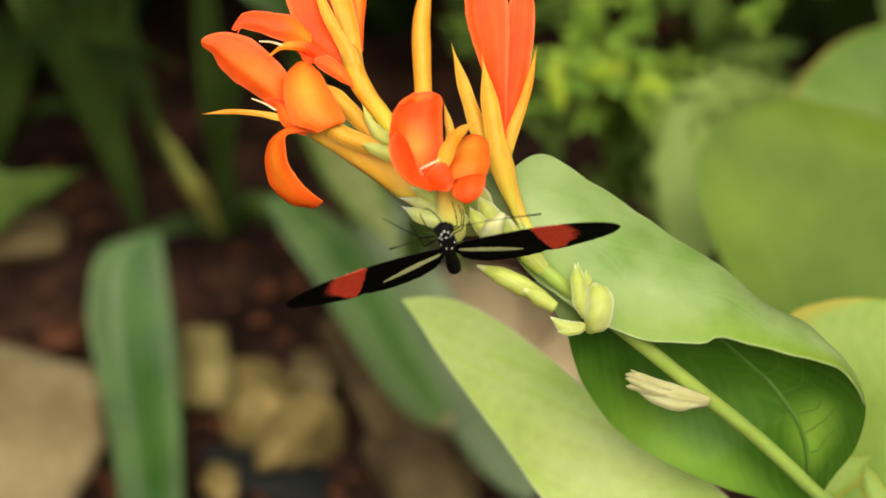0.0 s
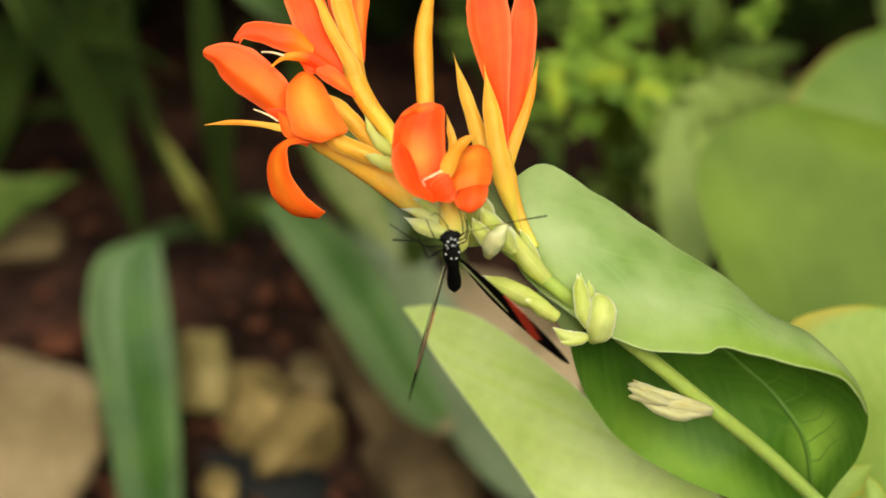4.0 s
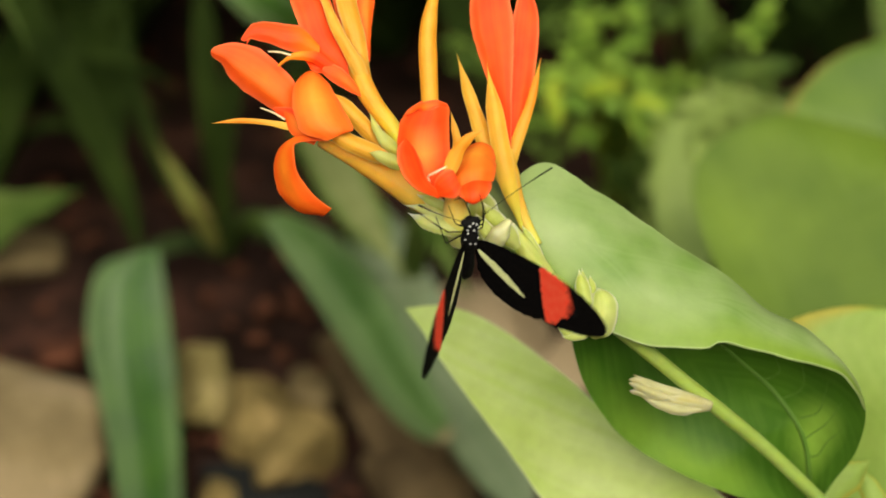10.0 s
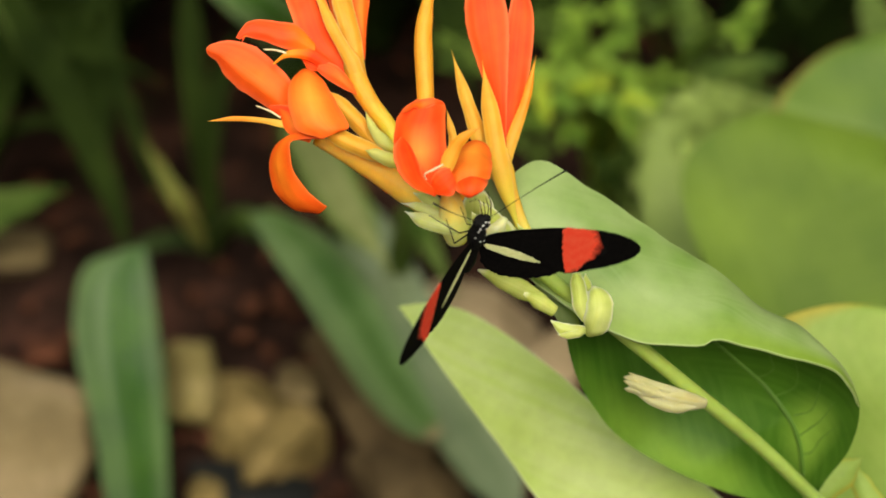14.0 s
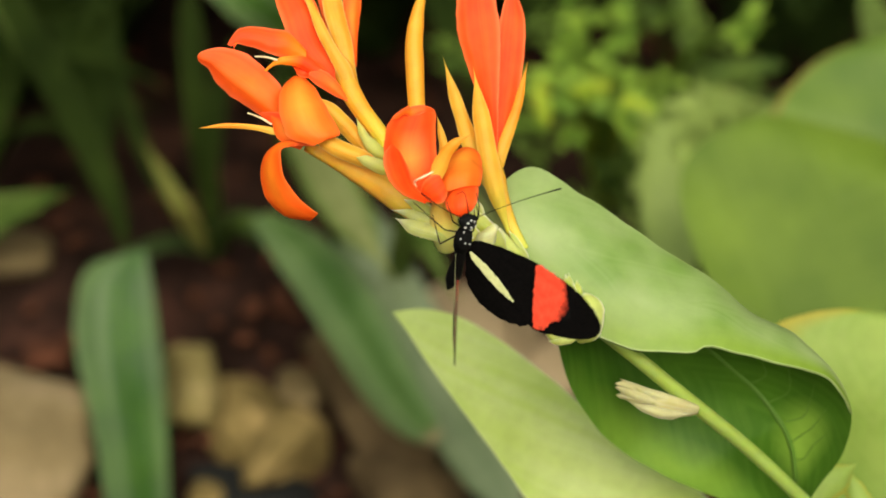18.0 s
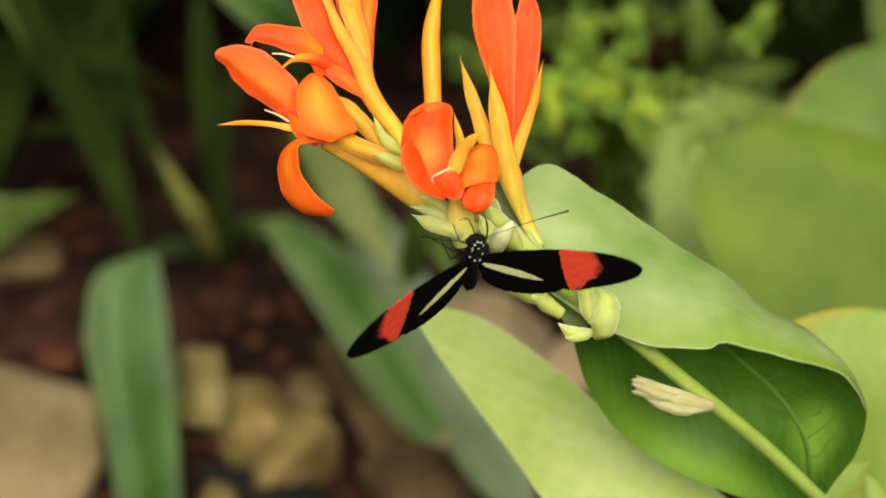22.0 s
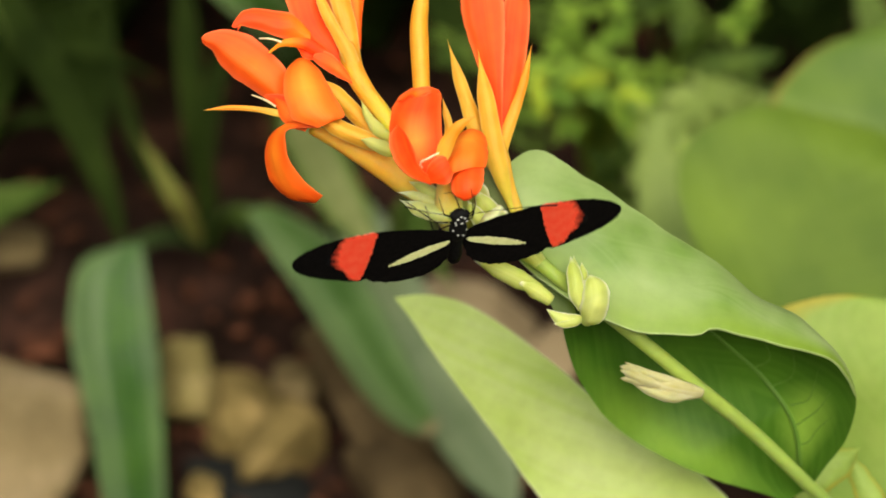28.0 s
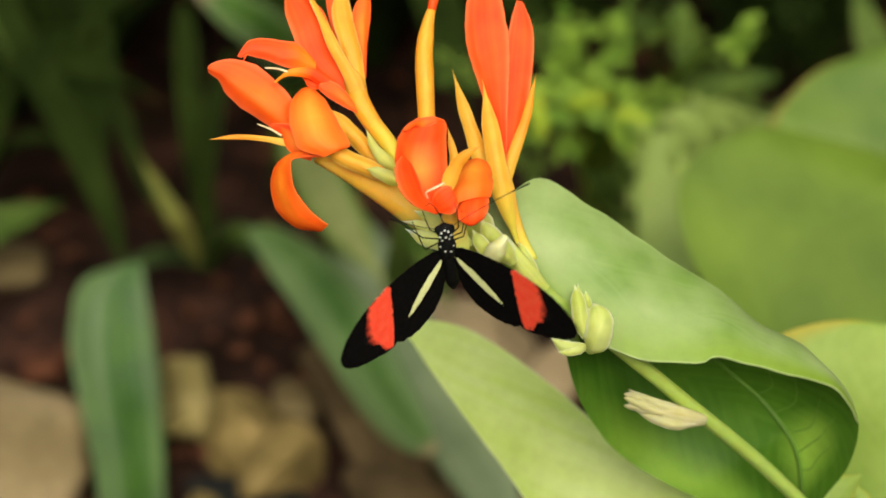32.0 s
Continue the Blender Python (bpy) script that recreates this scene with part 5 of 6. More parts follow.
petal("petal", [(0.0001, -0.0137, 0.4893), (0.0028, -0.0113, 0.4961), (0.0058, -0.0102, 0.4996), (0.0089, -0.0092, 0.5009)], [0.00178, 0.00357, 0.00255, 0.00025], M_AMBER, bloom, "narrow amber petal", bulge=0.2)

lobe("petal", [(0.0015, -0.0134, 0.4871), (0.0015, -0.0101, 0.4892), (0.0029, -0.0028, 0.4892), (0.0050, 0.0037, 0.4879)], [(0.0111, -0.0105, 0.4878), (0.0116, -0.0076, 0.4892), (0.0116, -0.0018, 0.4888), (0.0108, 0.0038, 0.4881)], M_PETAL_ARCH, bloom, 0.2, "orange petal bulging outward")
lobe("petal", [(-0.0026, -0.0139, 0.4881), (-0.0020, -0.0140, 0.4908), (-0.0003, -0.0136, 0.4926), (0.0017, -0.0130, 0.4929)], [(-0.0010, -0.0150, 0.4866), (0.0013, -0.0160, 0.4868), (0.0028, -0.0161, 0.4873), (0.0036, -0.0146, 0.4888)], M_PETAL_RED, bloom, 0.03)
HINGE = Vector((0.0073, -0.0110, 0.4870))
lip = lobe("petal", [Vector(p) - HINGE for p in ((0.0037, -0.0109, 0.4863), (0.0031, -0.0151, 0.4864), (0.0041, -0.0172, 0.4856), (0.0059, -0.0168, 0.4845))], [Vector(p) - HINGE for p in ((0.0108, -0.0099, 0.4877), (0.0105, -0.0145, 0.4872), (0.0093, -0.0169, 0.4860), (0.0069, -0.0168, 0.4845))], M_PETAL_RED, bloom, 0.26, "scarlet lip that tips under the feeding butterfly")
lip.matrix_basis = Matrix.Translation(HINGE)
petal("petal", [(0.0021, -0.0067, 0.4783), (0.0037, -0.0079, 0.4819), (0.0052, -0.0069, 0.4850), (0.0065, -0.0047, 0.4864)], [0.00286, 0.0039, 0.0039, 0.0013], M_YELLOW, bloom, "yellow inner petal", bulge=0.15)

bloom = part("flower", tube([(0.0220, 0.0053, 0.4589), (0.0193, 0.0085, 0.4634), (0.0170, 0.0120, 0.4685), (0.0155, 0.0168, 0.4735), (0.0150, 0.0195, 0.4775)], [0.0016, 0.0016, 0.0019, 0.0023, 0.0014], 12), M_TUBE, canna, "tall scarlet unopened bloom with yellow sepals")
lobe("petal", [(0.0145, 0.0168, 0.4735), (0.0129, 0.0239, 0.4836), (0.0091, 0.0318, 0.4933), (0.0067, 0.0370, 0.4990), (0.0059, 0.0423, 0.5047), (0.0071, 0.0479, 0.5110), (0.0094, 0.0512, 0.5140)], [(0.0158, 0.0168, 0.4735), (0.0160, 0.0230, 0.4842), (0.0164, 0.0301, 0.4943), (0.0167, 0.0357, 0.5005), (0.0159, 0.0405, 0.5056), (0.0141, 0.0470, 0.5115), (0.0108, 0.0514, 0.5142)], M_PETAL_RED, bloom, 0.06, "scarlet petal")
lobe("petal", [(0.0146, 0.0185, 0.4724), (0.0146, 0.0256, 0.4826), (0.0150, 0.0327, 0.4928), (0.0157, 0.0383, 0.4990), (0.0171, 0.0432, 0.5042), (0.0186, 0.0471, 0.5081)], [(0.0161, 0.0185, 0.4724), (0.0196, 0.0272, 0.4832), (0.0217, 0.0328, 0.4911), (0.0227, 0.0384, 0.4974), (0.0226, 0.0433, 0.5026), (0.0202, 0.0469, 0.5078)], M_PETAL_RED, bloom, 0.05, "scarlet petal")
petal("sepal", [(0.0154, 0.0112, 0.4690), (0.0101, 0.0182, 0.4791), (0.0058, 0.0270, 0.4881), (0.0026, 0.0349, 0.4959)], [0.00163, 0.00461, 0.00325, 0.00014], M_SEPAL, bloom, "pointed yellow sepal", bulge=0.2)
petal("sepal", [(0.0185, 0.0061, 0.4634), (0.0146, 0.0110, 0.4757), (0.0120, 0.0200, 0.4868), (0.0100, 0.0299, 0.4958)], [0.0015, 0.0048, 0.0044, 0.00014], M_SEPAL, bloom, "pointed yellow sepal", bulge=0.25)
petal("sepal", [(0.0154, 0.0161, 0.4707), (0.0170, 0.0208, 0.4775), (0.0208, 0.0280, 0.4860), (0.0234, 0.0360, 0.4940)], [0.00217, 0.00298, 0.00217, 0.00014], M_AMBER, bloom, "pointed amber sepal", bulge=0.2)

part("node", tube([(0.0282, -0.0012, 0.4505), (0.0225, -0.0012, 0.4574), (0.0190, -0.0008, 0.4624), (0.0167, 0.0003, 0.4657), (0.0154, 0.0016, 0.4676)], [0.00095, 0.0019, 0.00258, 0.00217, 0.00108], 14), M_POD, canna, "swollen pale green joint of the stalk")
lobe("bract", [(0.0057, -0.0008, 0.4640), (0.0048, 0.0008, 0.4687), (0.0051, 0.0020, 0.4727), (0.0070, 0.0028, 0.4762)], [(0.0105, -0.0007, 0.4643), (0.0126, 0.0008, 0.4687), (0.0123, 0.0022, 0.4730), (0.0099, 0.0029, 0.4764)], M_POD, canna, 0.12)
lobe("leaf_base", [(0.0217, 0.0052, 0.4464), (0.0251, 0.0030, 0.4428), (0.0279, 0.0016, 0.4401), (0.0307, -0.0008, 0.4361)], [(0.0279, 0.0052, 0.4464), (0.0314, 0.0030, 0.4428), (0.0335, 0.0016, 0.4401), (0.0349, -0.0008, 0.4361)], M_LEAF, canna, 0.05)
# bracts and pale buds along the stalk
for mid, widths in (
    ([(0.0061, -0.0084, 0.4725), (0.0001, -0.0084, 0.4760), (-0.0051, -0.0054, 0.4768), (-0.0095, -0.0032, 0.4764)], [0.00292, 0.00345, 0.00239, 0.00027]),
    ([(0.0054, -0.0104, 0.4730), (0.0008, -0.0113, 0.4753), (-0.0038, -0.0089, 0.4752), (-0.0087, -0.0059, 0.4760)], [0.00186, 0.00372, 0.00345, 0.00027]),
    ([(0.0067, -0.0080, 0.4730), (0.0021, -0.0079, 0.4766), (-0.0025, -0.0046, 0.4779), (-0.0065, -0.0018, 0.4784)], [0.00266, 0.00399, 0.00319, 0.0008]),
    ([(0.0170, -0.0064, 0.4666), (0.0141, -0.0060, 0.4705), (0.0111, -0.0047, 0.4741), (0.0090, -0.0028, 0.4770)], [0.00319, 0.00531, 0.00452, 0.00066]),
    ([(0.0127, -0.0078, 0.4680), (0.0103, -0.0088, 0.4719), (0.0084, -0.0081, 0.4746), (0.0071, -0.0068, 0.4765)], [0.00266, 0.00399, 0.00345, 0.00066]),
    ([(0.0232, -0.0015, 0.4579), (0.0211, 0.0009, 0.4612), (0.0195, 0.0028, 0.4640), (0.0185, 0.0048, 0.4651)], [0.00217, 0.00325, 0.00244, 0.00041]),
    ([(0.0340, -0.0061, 0.4512), (0.0333, -0.0044, 0.4538), (0.0328, -0.0019, 0.4573)], [0.00271, 0.00244, 0.00027]),
    ([(0.0355, -0.0050, 0.4512), (0.0350, -0.0032, 0.4538), (0.0348, -0.0021, 0.4553)], [0.00244, 0.00217, 0.00041]),
    ([(0.0346, -0.0115, 0.4454), (0.0302, -0.0124, 0.4458), (0.0262, -0.0109, 0.4479)], [0.00271, 0.00352, 0.00081]),
    ([(0.0339, -0.0126, 0.4456), (0.0302, -0.0138, 0.4455), (0.0278, -0.0137, 0.4457)], [0.00217, 0.0019, 0.00041]),
):
    petal("bract", mid, widths, M_BRACT if mid[-1][0] < -0.007 else M_POD, canna, bulge=0.3, uneven=0.1)
part("bud", tube([(0.0109, -0.0085, 0.4671), (0.0118, -0.0104, 0.4713), (0.0133, -0.0115, 0.4750), (0.0150, -0.0110, 0.4774)], [0.0012, 0.00226, 0.00226, 0.00066], 12, lobes=0.08), M_BUD, canna, "small cream bud")
part("bud", tube([(0.0250, -0.0049, 0.4495), (0.0205, -0.0046, 0.4518), (0.0150, -0.0038, 0.4546), (0.0089, -0.0024, 0.4566)], [0.00122, 0.00244, 0.00217, 0.00027], 12, lobes=0.06), M_POD, canna, "slender pale green bud")
part("bud", tube([(0.0274, -0.0065, 0.4473), (0.0239, -0.0060, 0.4497), (0.0198, -0.0063, 0.4527)], [0.00149, 0.00212, 0.00054], 12), M_POD, canna, "slender pale green bud")
pod = part("bud", tube([(0.0379, -0.0084, 0.4428), (0.0364, -0.0086, 0.4466), (0.0356, -0.0082, 0.4500), (0.0350, -0.0062, 0.4530)], [0.00108, 0.00203, 0.0023, 0.00054], 18, lobes=0.03), M_POD, canna, "plump pale green bud with papery bracts")
part("bract", ribbon([(0.0356, -0.0112, 0.4440), (0.0372, -0.0121, 0.4482), (0.0378, -0.0100, 0.4522), (0.0364, -0.0064, 0.4546)], [0.00352, 0.00678, 0.00651, 0.00298], bulge=0.3, uneven=0.1), M_POD, pod)
part("bract", ribbon([(0.0346, -0.0106, 0.4476), (0.0334, -0.0098, 0.4518), (0.0328, -0.0066, 0.4548), (0.0320, -0.0029, 0.4576)], [0.00271, 0.00407, 0.0038, 0.00081], bulge=0.25, uneven=0.12, seed=6, fold=(0.55, -0.3, 0.2)), M_POD, pod)
spent = part("bud", tube([(0.0656, -0.0075, 0.4196), (0.0616, -0.0088, 0.4213), (0.0565, -0.0098, 0.4234), (0.0520, -0.0091, 0.4244), (0.0485, -0.0076, 0.4247), (0.0468, -0.0072, 0.4254)], [0.00124, 0.00221, 0.00277, 0.00249, 0.0018, 0.00069], 16, lobes=0.12), M_SPENT, canna, "withered cream bud with a frayed tip")
for k, (mid, widths) in enumerate((
    ([(0.0628, -0.0105, 0.4206), (0.0569, -0.0128, 0.4225), (0.0521, -0.0119, 0.4238), (0.0478, -0.0100, 0.4248)], [0.00111, 0.00277, 0.00249, 0.00069]),
    ([(0.0613, -0.0096, 0.4236), (0.0556, -0.0103, 0.4261), (0.0507, -0.0093, 0.4275), (0.0461, -0.0071, 0.4290)], [0.00111, 0.00249, 0.00207, 0.00069]),
    ([(0.0548, -0.0120, 0.4254), (0.0506, -0.0112, 0.4265), (0.0474, -0.0096, 0.4271), (0.0450, -0.0082, 0.4273)], [0.00138, 0.00249, 0.00207, 0.00083]),
    ([(0.0507, -0.0098, 0.4268), (0.0482, -0.0090, 0.4279), (0.0464, -0.0079, 0.4278), (0.0451, -0.0070, 0.4274)], [0.00138, 0.00194, 0.00166, 0.00069]),
    ([(0.0507, -0.0111, 0.4250), (0.0482, -0.0105, 0.4259), (0.0464, -0.0095, 0.4255), (0.0453, -0.0086, 0.4251)], [0.00138, 0.00194, 0.00152, 0.00069]),
)):
    part("bract", ribbon(mid, widths, bulge=0.35, nu=8, nv=16, uneven=0.14, seed=k), M_SPENT, spent)


# ---- the butterfly ----
MM = 0.001
butterfly = tagged(new("butterfly"), "black butterfly with red and pale yellow wing bands, feeding", "butterfly")
butterfly.empty_display_size = 0.01


def bug(name, bm, material, parent, label="", at_place=None):
    ob = part(name, bm, material, None, label)
    ob.parent = parent
    if name in ("forewing", "hindwing", "red_band", "yellow_bar"):
        for p in ob.data.polygons:
            p.use_smooth = False
    if at_place:
        ob.matrix_basis = Matrix.Translation(at_place)
    return ob


def plate(outline, thick, z=0.0, jag=0.0, seed=0, mirror=1):
    """A thin wing plate from a smooth closed outline in millimetres, with a finely ragged margin."""
    r = random.Random(seed)
    n = len(outline)
    pts = []
    for i in range(n):
        a, b, c, d = (Vector(outline[(i + k) % n]) for k in (-1, 0, 1, 2))
        for k in range(7):
            t = k / 7
            p = 0.5 * (2 * b + (c - a) * t + (2 * a - 5 * b + 4 * c - d) * t * t + (3 * b - a - 3 * c + d) * t ** 3)
            pts.append(p + Vector((r.uniform(-jag, jag), r.uniform(-jag, jag))))
    mid = sum(pts, Vector((0, 0))) / len(pts)
    bm = bmesh.new()
    layers = []
    for s in (0.5, -0.5):
        rings = []
        for f in (1.0, 0.97, 0.7, 0.4):
            w = s if f < 0.99 else s * 0.4
            rings.append([bm.verts.new((mirror * q.x * MM, q.y * MM, (w * thick + z) * MM)) for q in (mid.lerp(p, f) for p in pts)])
        c = bm.verts.new((mirror * mid.x * MM, mid.y * MM, (s * thick + z) * MM))
        m = len(pts)
        for a, b in zip(rings, rings[1:]):
            for i in range(m):
                bm.faces.new([a[i], a[(i + 1) % m], b[(i + 1) % m], b[i]])
        for i in range(m):
            bm.faces.new([rings[-1][i], rings[-1][(i + 1) % m], c])
        layers.append(rings[0])
    m = len(pts)
    for i in range(m):
        bm.faces.new([layers[0][i], layers[0][(i + 1) % m], layers[1][(i + 1) % m], layers[1][i]])
    bmesh.ops.recalc_face_normals(bm, faces=bm.faces)
    return bm


FORE = [(0.5, 2.3), (6, 4.8), (14, 6.5), (22, 7.0), (29.4, 6.2), (34.8, 3.9), (37.0, 1.0), (36.1, -2), (32.7, -4.9), (27.4, -7.5), (21.2, -9.4), (14, -6.5), (6, -3.8), (0.5, -2)]
HIND = [(0.3, -0.5), (9, -3), (17, -6.5), (20.0, -9.0), (18.3, -10.9), (14, -12.5), (9, -12.6), (5, -11.3), (2, -9.0), (0.4, -5.5)]
BAND = [(17.6, 6.75), (21, 6.9), (25.4, 6.6), (27.0, 3.4), (29.2, -0.3), (27.4, -3.0), (25.4, -5.0), (24.0, -8.0), (21.4, -9.1), (20.6, -6.2), (19.2, -2), (18.2, 2.5)]
BAR = [(0.8, -0.5), (4, -1.0), (8, -2.2), (11.6, -3.8), (14.8, -5.9), (12.4, -6.0), (8.4, -5.0), (4.5, -3.5), (1.2, -2.0)]
wings = {}
for side in (-1, 1):
    w = bug("forewing", plate(FORE, 0.12, 0.0, 0.1, 3, side), M_WING, butterfly, "velvety black forewing", (side * 1.5 * MM, 0, 1 * MM))
    bug("hindwing", plate(HIND, 0.10, -0.25, 0.22, 5, side), M_WING, w)
    bug("red_band", plate(BAND, 0.12, 0.06, 0.24, 7, side), M_BAND, w, "orange-red wing band")
    bug("yellow_bar", plate(BAR, 0.12, 0.06, 0.17, 9, side), M_BAR, w, "pale yellow wing bar")
    bug("underside_band", plate(BAND, 0.08, -0.12, 0.24, 11, side), M_UNDER, w, "dull pink band on the underside of the wing")
    bug("underside_bar", plate(BAR, 0.08, -0.31, 0.17, 12, side), M_BAR, w, "pale yellow bar on the underside of the wing")
    wings[side] = w
thorax = bug("thorax", bead(bmesh.new(), (0, 1.9 * MM, 0), 2.1 * MM, 4.4 * MM, 2.2 * MM, seg=18), M_BODY, butterfly)
head = bug("head", bead(bmesh.new(), (0, 7.5 * MM, 0.2 * MM), 2.0 * MM, 2.0 * MM, 1.9 * MM, seg=16), M_BODY, butterfly)
for s in (-1, 1):
    bug("eye", bead(bmesh.new(), (s * 1.5 * MM, 7.9 * MM, 0.0 * MM), 0.85 * MM, 1.0 * MM, 1.0 * MM, seg=12), M_BODY, head)
bug("abdomen", tube([Vector(p) * MM for p in ((0, -1, 0.2), (0, -5, 0.3), (0, -9, -0.2), (0, -12.5, -0.8), (0, -14.2, -1.2))], [1.4 * MM, 1.35 * MM, 1.7 * MM, 1.6 * MM, 0.4 * MM], 12), M_BODY, butterfly, "slim black abdomen")
for x, y in ((-0.9, 5.3), (0.8, 5.5), (-1.5, 3.6), (1.5, 3.4), (-0.5, 2.7), (0.7, 2.3)):
    z = 2.2 * math.sqrt(max(0.05, 1 - (x / 2.1) ** 2 - ((y - 1.9) / 4.4) ** 2))
    bug("spot", bead(bmesh.new(), (x * MM, y * MM, z * MM), 0.25 * MM, 0.25 * MM, 0.16 * MM, seg=8), M_DOT, thorax)
for x, y in ((-0.8, 8.5), (0.8, 8.6), (0.05, 7.4), (-1.25, 7.3), (1.3, 7.4), (0.0, 9.0)):
    z = 0.2 + 1.9 * math.sqrt(max(0.05, 1 - (x / 2.0) ** 2 - ((y - 7.5) / 2.0) ** 2))
    bug("spot", bead(bmesh.new(), (x * MM, y * MM, z * MM), 0.28 * MM, 0.28 * MM, 0.2 * MM, seg=8), M_DOT, head)
feelers = {}
for s, long in ((1, 21.0), (-1, 12.0)):
    feelers[s] = bug("antenna", tube([Vector(p) * MM for p in ((0, 0, 0), (long * 0.33, 0.5, 0), (long * 0.66, 0.5, 0), (long, 0, 0))], [0.09 * MM, 0.08 * MM, 0.08 * MM, 0.13 * MM, 0.22 * MM], 6, 24), M_BODY, butterfly, "", (s * 0.8 * MM, 8.8 * MM, 0.8 * MM))
bug("proboscis", tube([Vector(p) * MM for p in ((0, 9.5, -0.4), (-0.6, 12, -0.8), (-2.0, 15.5, -1.2), (-3.4, 14.2, -2.2))], [0.16 * MM, 0.12 * MM, 0.1 * MM, 0.08 * MM], 6, 20), M_BODY, butterfly)
for pts in (((-1.6, 4.0, -0.8), (-5.2, 5.6, -0.4), (-9, 9, -2), (-12.5, 12, -4)), ((-1.6, 2.6, -1), (-5.2, 0.8, -1), (-6.2, 4.5, -2.5), (-7, 7.5, -4)),
            ((-1.2, 5.5, -1), (-3.3, 7.4, -0.8), (-3.9, 9.5, -2), (-4.3, 11.2, -3.5)), ((1.6, 5, -1), (3.2, 7, -0.8), (3.4, 10, -2), (3.2, 12, -4)),
            ((1.4, 3.5, -1.4), (3.8, 3.8, -2), (4.6, 6, -3.4), (4.4, 8, -5)), ((1.4, 2.2, -1.4), (4, 1.6, -2.6), (5, 3, -4.5), (5, 5, -6))):
    knees = [Vector(pts[0])]
    for a, c in zip(pts, pts[1:]):
        knees += [Vector(a).lerp(Vector(c), f) for f in (0.12, 0.5, 0.88, 1.0)]
    bug("leg", tube([p * MM for p in knees], [0.19 * MM, 0.15 * MM, 0.12 * MM, 0.08 * MM], 6, 30), M_BODY, butterfly)

